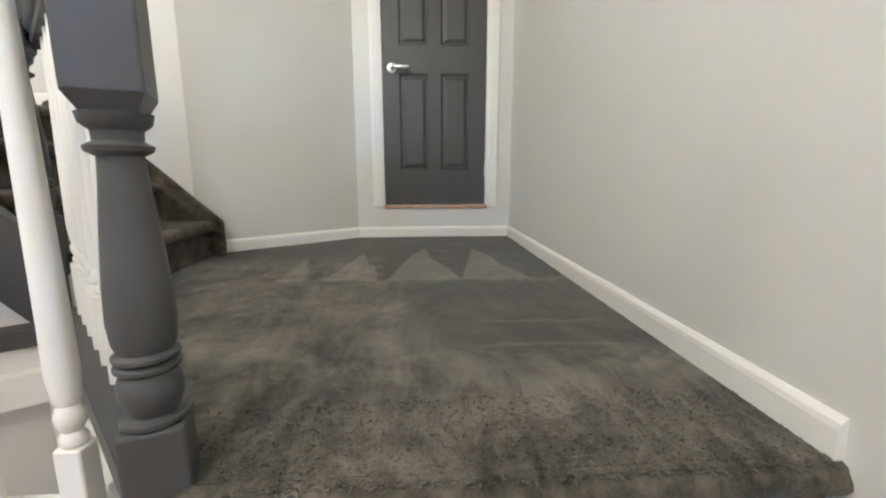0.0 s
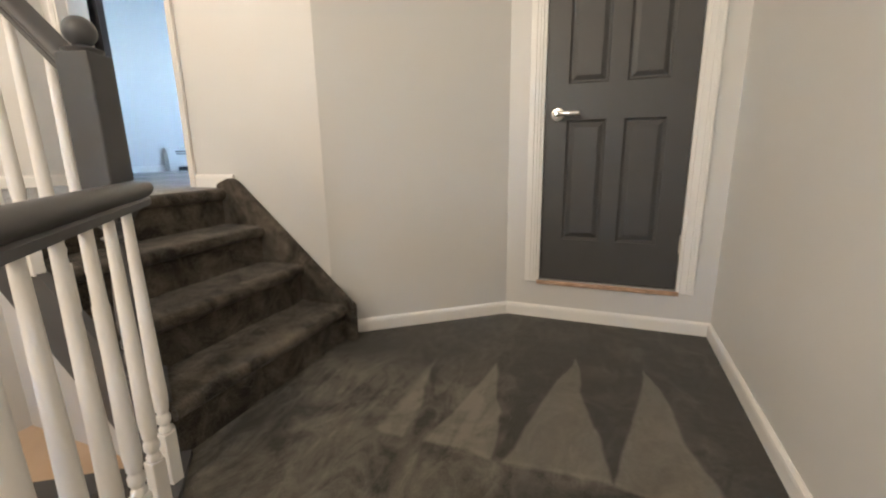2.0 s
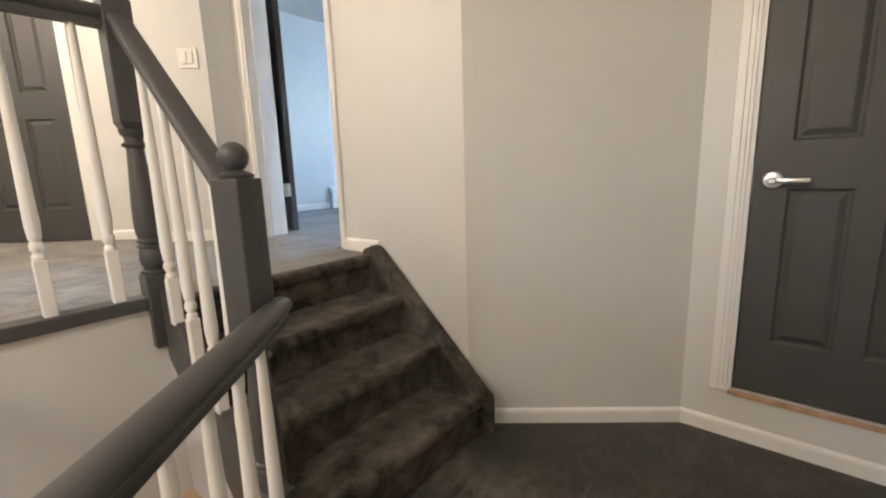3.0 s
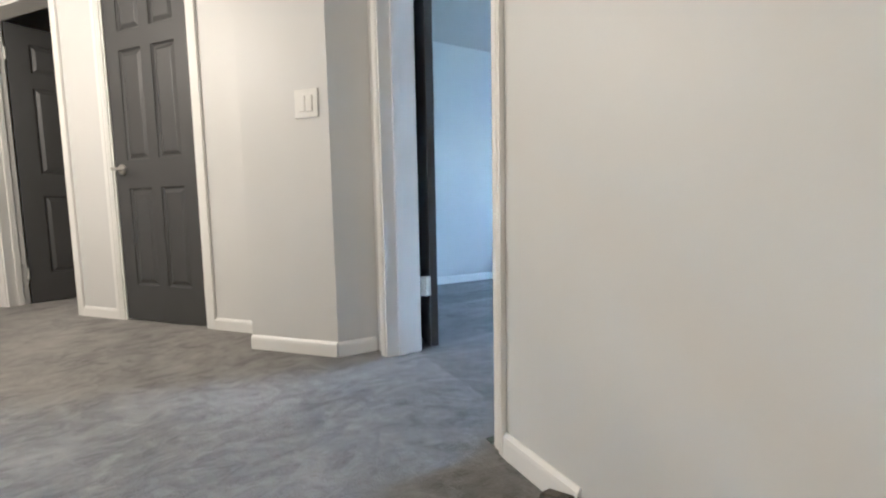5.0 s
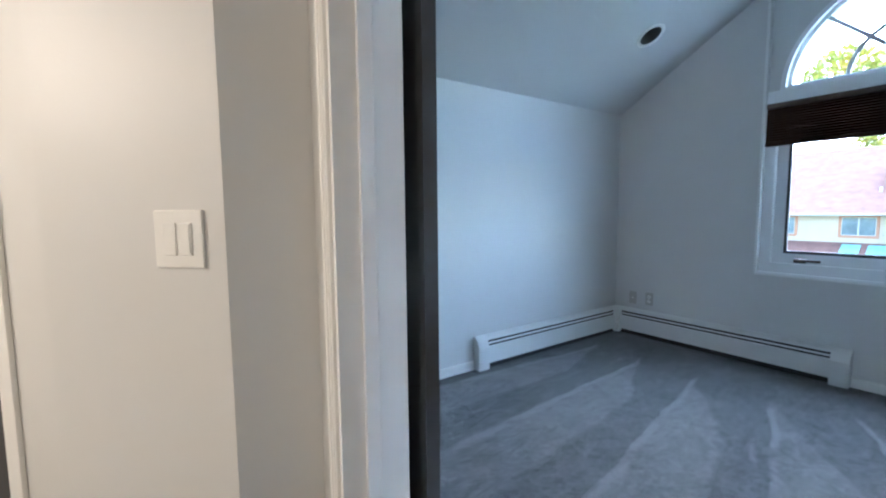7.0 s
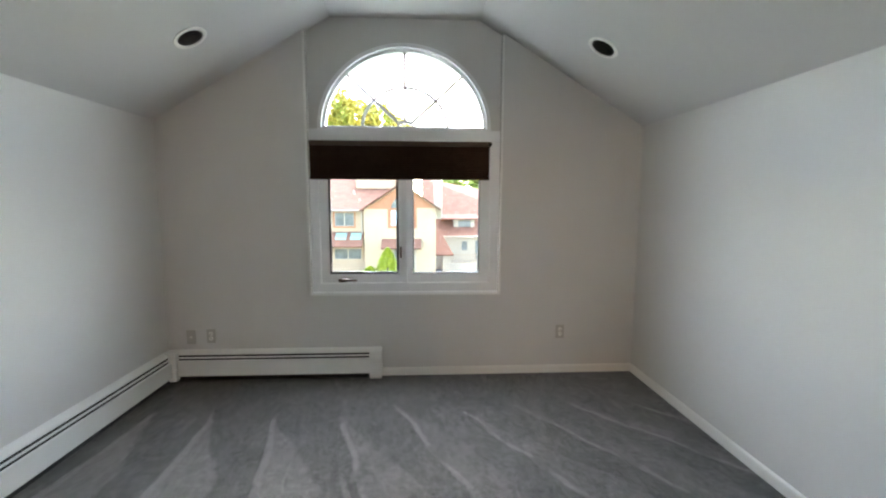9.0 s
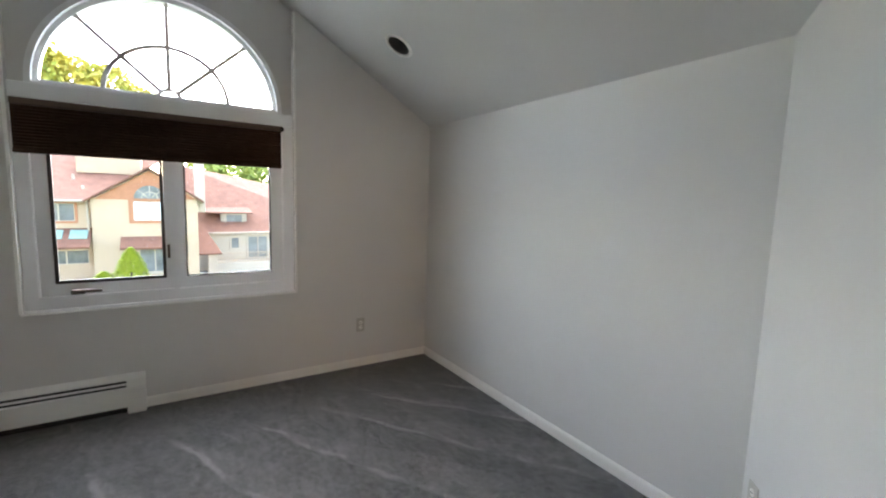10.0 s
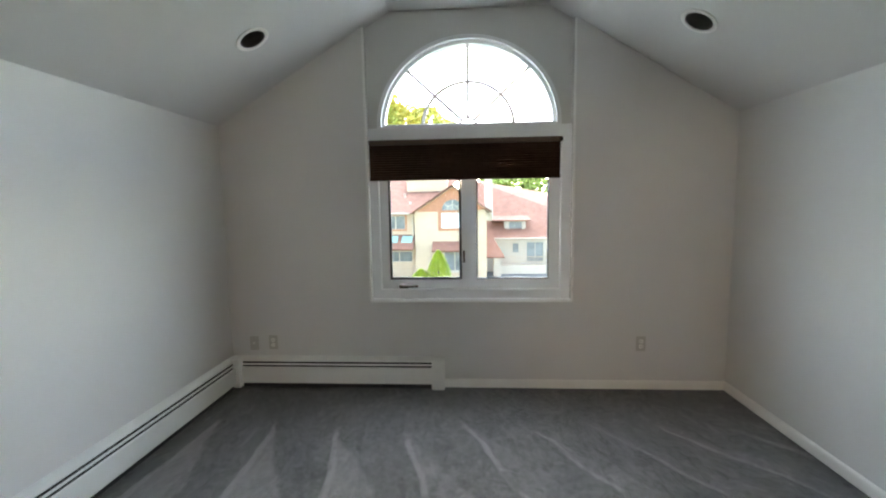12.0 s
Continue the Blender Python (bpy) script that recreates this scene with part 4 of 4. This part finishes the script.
def ring_band(r, w):
    return arc(r + w / 2, 1, 179, 28) + list(reversed(arc(r - w / 2, 1, 179, 28)))


fan_bar(ring_band(0.338, 0.024), [])
fan_bar(ring_band(0.062, 0.022), [], 0.003)
for ang in (44, 90, 136):
    c, s = math.cos(radians(ang)), math.sin(radians(ang))
    fan_bar([(AX + r * c - o * s, AZ + FLATTEN * (r * s + o * c)) for r, o in ((0.058, -0.012), (0.630, -0.012), (0.630, 0.012), (0.058, 0.012))], [], 0.0015)
# glossy white strips added to paint the lit edges of the window's recess
for bx, bw in ((BAY0 - 0.007, 0.018), (BAY1 - 0.011, 0.018)):
    tagged(finish("trim_lit_recess_edge", boxed(bx, WY - 0.007, BAYZ + 0.002, bx + bw, WY + 0.0555, roof_z(BAY0 - 0.007) - 0.004, 0.002), LITEDGE), "glossy white strip added for the lit corner edge of the window recess", kind="structure")
tagged(finish("trim_lit_recess_edge", boxed(BAY0 - 0.002, WY - 0.007, BAYZ - 0.012, BAY1 + 0.002, WY + 0.003, BAYZ + 0.001, 0.002), LITEDGE), "glossy white strip added for the lit lower edge of the window recess", kind="structure")
# mullion board between the two
part("mullion_board", boxed(W0, -0.032, 1.897, W1, 0.0, 1.983, 0.004), VINYL, win)

# foyer window over the entry
foyer = tagged(empty("window_2", (0, -3.26, 0)), "white framed foyer window over the entry", kind="structure")
part("window_frame", plate(bmesh.new(), rect(FOYER[0] + 0.004, FOYER[2] + 0.004, FOYER[1] - 0.004, FOYER[3] - 0.004), [rect(FOYER[0] + 0.06, FOYER[2] + 0.06, FOYER[1] - 0.06, FOYER[3] - 0.06)], 0.05, pose(0, -0.05, 0)), VINYL, foyer)
pane("pane", rect(FOYER[0] + 0.055, FOYER[2] + 0.055, FOYER[1] - 0.055, FOYER[3] - 0.055), -0.03, foyer)

# cellular blind, drawn up
blind = tagged(empty("window_blind", (0, WY, 0)), "dark brown pleated cellular blind drawn up over the casements", "blind")
part("head_rail", boxed(-3.178, -0.030, 1.852, -1.772, 0.018, 1.888, 0.004), RAILBROWN, blind)
part("bracket", boxed(-1.792, -0.034, 1.856, -1.766, -0.012, 1.880, 0.002), BLACK, blind)
bm = bmesh.new()
prof = []
for i in range(29):
    z = 1.852 - i * 0.0085
    prof.append((-0.024 if i % 2 else -0.015, z))
ringp = prof + [(0.006, 1.852 - 28 * 0.0085), (0.006, 1.852)]
r0 = [bm.verts.new((-3.176, y, z)) for y, z in ringp]
r1 = [bm.verts.new((-1.784, y, z)) for y, z in ringp]
bm.faces.new(r0)
bm.faces.new(list(reversed(r1)))
for i in range(len(ringp)):
    j = (i + 1) % len(ringp)
    bm.faces.new((r0[i], r1[i], r1[j], r0[j]))
part("pleats", bm, BLIND, blind)
part("bottom_rail", boxed(-3.178, -0.026, 1.594, -1.782, 0.006, 1.616, 0.003), BLIND, blind)

# ---- outdoors ----
GZ = -4.6
tagged(finish("ground", boxed(-900, -900, GZ - 0.5, 900, 900, GZ), GRASS), kind="structure")
tagged(finish("road", boxed(-200, 14, GZ, 200, 21, GZ + 0.02), ASPHALT), kind="structure")
tagged(finish("pavement", boxed(-30, 32.6, GZ, 30, 41, GZ + 0.03), ASPHALT), kind="structure")
for y in (13.7, 21):
    tagged(finish("kerb", boxed(-200, y, GZ, 200, y + 0.3, GZ + 0.14, 0.02), WHITEWALL), kind="structure")

FAR = 1.4
EYE = Vector((-2.5, 2.04, 1.42))


def far_house(name, label):
    ob = tagged(new(name), label, "house")
    ob.location, ob.scale = EYE * (1 - FAR), (FAR, FAR, FAR)
    return ob


def roof_slab(bm, pts, thick=0.09):
    """A roof plane from four places, with thickness."""
    lo = [bm.verts.new(Vector(p) - Vector((0, 0, thick))) for p in pts]
    hi = [bm.verts.new(p) for p in pts]
    bm.faces.new(lo)
    bm.faces.new(hi)
    n = len(pts)
    for i in range(n):
        bm.faces.new((lo[i], lo[(i + 1) % n], hi[(i + 1) % n], hi[i]))
    return bm


def far_window(parent, x0, x1, z0, z1, y, trim, lights, mat=WINDARK):
    """A window proud of a facade at y: surround, frame bars and panes."""
    w = part("window", plate(bmesh.new(), rect(x0 - 0.09, z0 - 0.1, x1 + 0.09, z1 + 0.09), [rect(x0, z0, x1, z1)], 0.08, pose(0, y - 0.05, 0)), trim, parent)
    step = (x1 - x0) / lights
    for i in range(lights):
        part("pane", boxed(x0 + i * step + 0.025, y - 0.01, z0 + 0.025, x0 + (i + 1) * step - 0.025, y + 0.02, z1 - 0.025), mat, w)
        part("sash", plate(bmesh.new(), rect(x0 + i * step, z0, x0 + (i + 1) * step, z1), [rect(x0 + i * step + 0.025, z0 + 0.025, x0 + (i + 1) * step - 0.025, z1 - 0.025)], 0.04, pose(0, y - 0.03, 0)), WHITEWALL, w)
    return w


def railing(parent, x0, x1, z0, z1, y):
    bm = boxed(x0, y, z1 - 0.03, x1, y + 0.03, z1)
    box(bm, x0, y, z0 + 0.03, x1, y + 0.03, z0 + 0.06)
    n = int((x1 - x0) / 0.09)
    for i in range(n + 1):
        x = x0 + (x1 - x0) * i / n
        box(bm, x - 0.008, y + 0.007, z0, x + 0.008, y + 0.023, z1 - 0.02)
    part("railing", bm, STUCCO, parent, "pale metal balcony railing")


FY = 25.1
ha = far_house("house", "cream stucco townhouse with red shingle roof and arched gable window")
gnd = EYE.z + (GZ - EYE.z) / FAR
part("wall", boxed(-10.5, FY + 0.5, gnd, -5.3, 32, 1.0), STUCCO, ha)
part("wall", plate(bmesh.new(), [(-5.40, gnd), (-1.50, gnd), (-1.50, 1.15), (-3.33, 2.38), (-5.40, 1.02)], [], 5.0, pose(0, FY, 0)), STUCCO, ha)
part("gable_face", plate(bmesh.new(), [(-5.30, 1.04), (-4.12, 1.04), (-4.12, 0.0), (-2.54, 0.0), (-2.54, 1.10), (-1.52, 1.10), (-3.33, 2.33)], [rect(-3.95, 0.13, -2.71, 1.05)], 0.03, pose(0, FY - 0.03, 0)), TERRA, ha, "terracotta painted gable face")
bm = roof_slab(bmesh.new(), [(-5.62, FY - 0.25, 0.98), (-3.33, FY - 0.25, 2.50), (-3.33, 32, 2.50), (-5.62, 32, 0.98)])
roof_slab(bm, [(-3.33, FY - 0.25, 2.50), (-1.24, FY - 0.25, 1.04), (-1.24, 32, 1.04), (-3.33, 32, 2.50)])
part("roof", bm, ROOF, ha)
part("roof", roof_slab(bmesh.new(), [(-11, FY + 0.1, 0.98), (-5.4, FY + 0.1, 0.98), (-1.6, 31, 4.2), (-11, 31, 4.2)]), ROOF, ha)
part("gutter", boxed(-11, FY + 0.02, 0.90, -5.5, FY + 0.14, 0.99, 0.02), WHITEWALL, ha)
part("downpipe", boxed(-5.60, FY + 0.30, -0.92, -5.52, FY + 0.40, 0.92, 0.02), WHITEWALL, ha)
part("upper_wall", boxed(-6.1, 27.3, 2.2, -3.7, 30, 3.1), STUCCO, ha)
chim = part("chimney", boxed(-1.56, FY + 0.6, 0.5, -1.14, FY + 1.2, 3.6, 0.01), WHITEWALL, ha, "white stucco chimney")
part("cap", boxed(-1.62, FY + 0.54, 3.6, -1.08, FY + 1.26, 3.72), ROOF, chim)
for vx, vz, vy in ((-6.15, 1.95, 26.8), (-5.75, 1.45, 26.1)):
    part("roof_vent", lathe(bmesh.new(), [(0.05, 0), (0.05, 0.22), (0.03, 0.24)], 10, Matrix.Translation((vx, vy, vz - 0.1))), WHITEWALL, ha)
far_window(ha, -7.05, -6.00, 0.08, 0.83, FY + 0.5, TERRA, 2)
far_window(ha, -9.6, -8.6, 0.08, 0.83, FY + 0.5, TERRA, 2)
far_window(ha, -7.10, -5.62, -1.76, -1.16, FY + 0.5, STUCCO, 2)
w = far_window(ha, -3.95, -2.71, 0.13, 0.97, FY, TERRA, 2, CURTAIN)
part("arch_pane", plate(bmesh.new(), arc(0.58, 0, 180, 20, -3.33, 1.10), [], 0.02, pose(0, FY - 0.06, 0)), WINDARK, w)
part("arch_trim", plate(bmesh.new(), arc(0.67, 0, 180, 20, -3.33, 1.09) + list(reversed(arc(0.59, 0, 180, 20, -3.33, 1.09))), [], 0.06, pose(0, FY - 0.09, 0)), TERRA, w)
for ang in (40, 90, 140):
    c, s = math.cos(radians(ang)), math.sin(radians(ang))
    part("arch_bar", plate(bmesh.new(), [(-3.33 + r * c - o * s, 1.10 + r * s + o * c) for r, o in ((0.1, -0.014), (0.58, -0.014), (0.58, 0.014), (0.1, 0.014))], [], 0.02, pose(0, FY - 0.075, 0)), WHITEWALL, w)
part("arch_bar", plate(bmesh.new(), arc(0.31, 2, 178, 16, -3.33, 1.10) + list(reversed(arc(0.28, 2, 178, 16, -3.33, 1.10))), [], 0.02, pose(0, FY - 0.076, 0)), WHITEWALL, w)
lean = part("lean_to_roof", roof_slab(bmesh.new(), [(-10.5, FY - 0.6, -0.92), (-5.45, FY - 0.6, -0.92), (-5.45, FY + 0.5, -0.22), (-10.5, FY + 0.5, -0.22)]), ROOF, ha)
for x in (-6.95, -6.15):
    part("skylight", roof_slab(bmesh.new(), [(x, FY - 0.15, -0.58), (x + 0.58, FY - 0.15, -0.58), (x + 0.58, FY + 0.32, -0.28), (x, FY + 0.32, -0.28)], 0.04), SKYLIGHT, ha, "greenish glass skylight")
part("awning_roof", roof_slab(bmesh.new(), [(-4.45, FY - 0.6, -1.02), (-2.3, FY - 0.6, -1.02), (-2.3, FY, -0.58), (-4.45, FY, -0.58)]), ROOF, ha)
far_window(ha, -3.80, -2.66, -2.20, -1.12, FY, WHITEWALL, 2)
railing(ha, -10.0, -4.6, -2.76, -2.13, FY - 0.4)
part("terrace_wall", boxed(-10.0, FY - 0.45, gnd, -2.2, FY - 0.05, -2.76), STUCCO, ha)

hb = far_house("house", "white stucco townhouse with broad red roof, dormer and balcony")
RY = 28.8
hb.location += Vector((-0.84, 0, -0.2))
part("wall", boxed(-1.3, RY, gnd, 8.0, 34, -0.5), WHITEWALL, hb)
bm = roof_slab(bmesh.new(), [(-0.55, RY - 0.3, -0.58), (8.2, RY - 0.3, -0.58), (4.9, 33.5, 2.1), (-1.6, 33.5, 3.3), (-1.6, RY + 1.2, 0.75)])
part("roof", bm, ROOF, hb)
part("gutter", boxed(-0.5, RY - 0.36, -0.66, 8.2, RY - 0.24, -0.56, 0.02), WHITEWALL, hb)
dm = part("dormer", boxed(0.40, RY + 0.35, -0.35, 1.74, RY + 2.0, 0.55), WHITEWALL, hb, "white dormer under the roof")
part("dormer_roof", roof_slab(bmesh.new(), [(-0.35, RY + 0.15, 0.52), (2.05, RY + 0.15, 0.52), (1.9, RY + 2.1, 0.95), (-0.3, RY + 2.1, 0.95)], 0.07), ROOF, dm)
far_window(hb, 0.66, 1.52, -0.12, 0.42, RY + 0.35, WHITEWALL, 1)
far_window(hb, 0.86, 1.27, -1.52, -0.90, RY, WHITEWALL, 1)
far_window(hb, 1.74, 2.80, -2.10, -0.84, RY, WHITEWALL, 2)
far_window(hb, 3.6, 4.6, -2.10, -0.84, RY, WHITEWALL, 2)
part("balcony", boxed(0.03, RY - 0.9, -3.0, 8.0, RY, -2.2), WHITEWALL, hb)
railing(hb, 0.05, 8.0, -2.2, -1.66, RY - 0.88)
part("garage_door", boxed(0.2, RY - 0.88, gnd, 8.0, RY - 0.05, -3.02), WINDARK, hb)
part("porch_roof", roof_slab(bmesh.new(), [(-1.75, RY - 2.0, -1.52), (0.22, RY - 2.0, -1.52), (-0.75, RY + 0.2, 0.22), (-1.75, RY + 0.2, 0.22)]), ROOF, hb)
part("porch_column", boxed(-0.42, RY - 1.8, gnd, 0.02, RY - 1.4, -1.6), WHITEWALL, hb)
part("front_door", boxed(-1.30, RY - 0.12, gnd, -0.98, RY - 0.02, -1.74, 0.01), BLACK, hb)


def leaf_cloud(bm, blobs, count, size, seed):
    """Many small folded leaf clumps spread through the given (x, y, z, radius) lumps."""
    rng = random.Random(seed)
    total = sum(b[3] ** 2 for b in blobs)
    verts, faces = [], []
    for x, y, z, r in blobs:
        for _ in range(int(count * r * r / total)):
            v = Vector((rng.gauss(0, 1), rng.gauss(0, 1), rng.gauss(0, 1))).normalized() * r * (0.55 + 0.5 * rng.random() ** 0.6)
            c = Vector((x, y, z)) + v
            a = Vector((rng.gauss(0, 1), rng.gauss(0, 1), rng.gauss(0, 1))).normalized() * size * (0.6 + 0.8 * rng.random())
            b = a.cross(Vector((rng.gauss(0, 1), rng.gauss(0, 1), rng.gauss(0, 1)))).normalized() * size * 0.7
            k = [bm.verts.new(c - a), bm.verts.new(c + b), bm.verts.new(c + a), bm.verts.new(c - b + v.normalized() * size * 0.3)]
            bm.faces.new(k)
    return bm


def limb(bm, a, b, r0, r1, n=8):
    a, b = Vector(a), Vector(b)
    q = (b - a).to_track_quat("Z", "Y").to_matrix().to_4x4()
    lathe(bm, [(r0, 0), ((r0 + r1) / 2, (b - a).length / 2), (r1, (b - a).length)], n, Matrix.Translation(a) @ q)


def tree(x, y, h, blobs, leaves, size, mat, label, seed):
    ob = tagged(empty("tree", (x, y, GZ)), label, "tree")
    bm = bmesh.new()
    limb(bm, (0, 0, 0), (0.2, 0, h * 0.55), 0.35, 0.2)
    for bx, by, bz, r in blobs:
        limb(bm, (0.15, 0, h * 0.45), (bx, by, bz), 0.14, 0.03, 6)
    part("trunk", bm, BARK, ob)
    part("crown", leaf_cloud(bmesh.new(), blobs, leaves, size, seed), mat, ob)


# clipped conifers before the house
for cx, cy, top, wide, seed in ((-4.55, 31.0, -1.75, 0.95, 3), (-5.75, 30.8, -3.0, 0.85, 4)):
    ob = tagged(empty("conifer", (cx, cy, GZ)), "bright green cone-shaped conifer in front of the terrace", "shrub", "conifers of the terrace")
    bm = bmesh.new()
    limb(bm, (0, 0, 0), (0, 0, (top - GZ) * 0.8), 0.09, 0.03)
    part("trunk", bm, BARK, ob)
    bm = bmesh.new()
    rng = random.Random(seed)
    H = top - GZ
    for _ in range(2600):
        u = rng.random()
        r = wide * (1 - u ** 2.2) ** 0.8 * (0.8 + 0.25 * rng.random())
        a = rng.random() * 6.283
        c = Vector((r * math.cos(a), r * math.sin(a), 0.1 + u * (H - 0.1)))
        o = Vector((math.cos(a), math.sin(a), 0.9)).normalized() * 0.13
        s2 = Vector((-math.sin(a), math.cos(a), 0)) * 0.06
        bm.faces.new([bm.verts.new(c - o * 0.4 - s2), bm.verts.new(c - o * 0.4 + s2), bm.verts.new(c + o)])
    part("crown", bm, LEAF, ob)
tree(-7.2, 52, 21, [(-2.6, 0, 14.6, 2.9), (0.2, 0, 14.9, 2.3), (2.4, 1, 13.9, 1.9), (4.4, 0, 13.1, 1.5), (6.0, 1, 12.4, 1.1), (-5.6, 0, 16.4, 3.0), (-2.0, 1, 12.2, 3.0)], 9500, 0.24, AUTUMN,
     "tall broadleaf tree turning yellow and orange in autumn", 11)
tree(10.5, 60, 12, [(-9.5, 0, 8.2, 2.8), (-6.2, 1, 8.6, 2.9), (-3, 0, 8.8, 3.0), (1, 0, 9.6, 3.2), (5, 0, 9.0, 3.4), (9, 0, 9.5, 3.2)], 5200, 0.36, FARGREEN, "yellow-green broadleaf tree behind the roofs", 12)


# ---- carpet pile ----


def pile(name, count, spot, mat, label, tall=0.0055, seed=5):
    """Loose cut-pile tufts as small leaning blades; spot(u, v) gives the place, or None."""
    rng = np.random.default_rng(seed)
    rows = [p for p in (spot(u, v) for u, v in rng.random((count, 2))) if p]
    base = np.array(rows)
    n = len(base)
    turn = rng.random(n) * 2 * np.pi
    lean = rng.normal(0, 0.010, (n, 2))
    half = 0.0034 + 0.0024 * rng.random(n)
    h = tall * (0.55 + 0.6 * rng.random(n))
    dx, dy = np.cos(turn) * half, np.sin(turn) * half
    a = base + np.stack([dx, dy, np.full(n, -0.002)], 1)
    b = base - np.stack([dx, dy, np.full(n, 0.002)], 1)
    c = base + np.stack([lean[:, 0], lean[:, 1], h], 1)
    verts = np.concatenate([a, b, c])
    faces = np.stack([np.arange(n), np.arange(n) + n, np.arange(n) + 2 * n], 1)
    me = bpy.data.meshes.new(name)
    me.from_pydata(verts.tolist(), [], faces.tolist())
    me.materials.append(mat)
    return tagged(new(name, me), label, "carpet", kind="stuff")


def landing_spot(u, v):
    x, y = -1.06 + (RX - 0.014 + 1.06) * u, 0.20 + 0.22 * v ** 2.0
    cut = (x - N0[0]) * d.y - (y - N0[1]) * d.x
    slant = (y - A[1]) - (x - A[0]) * (B[1] - A[1]) / (B[0] - A[0])
    return (x, y, LAND) if cut > 0.05 and slant < -0.02 and (y < SY - 0.05 or x > -1.0) else None


pile("carpet_pile", 9000, landing_spot, CARPET, "loose grey-brown cut pile of the landing carpet", tall=0.004)
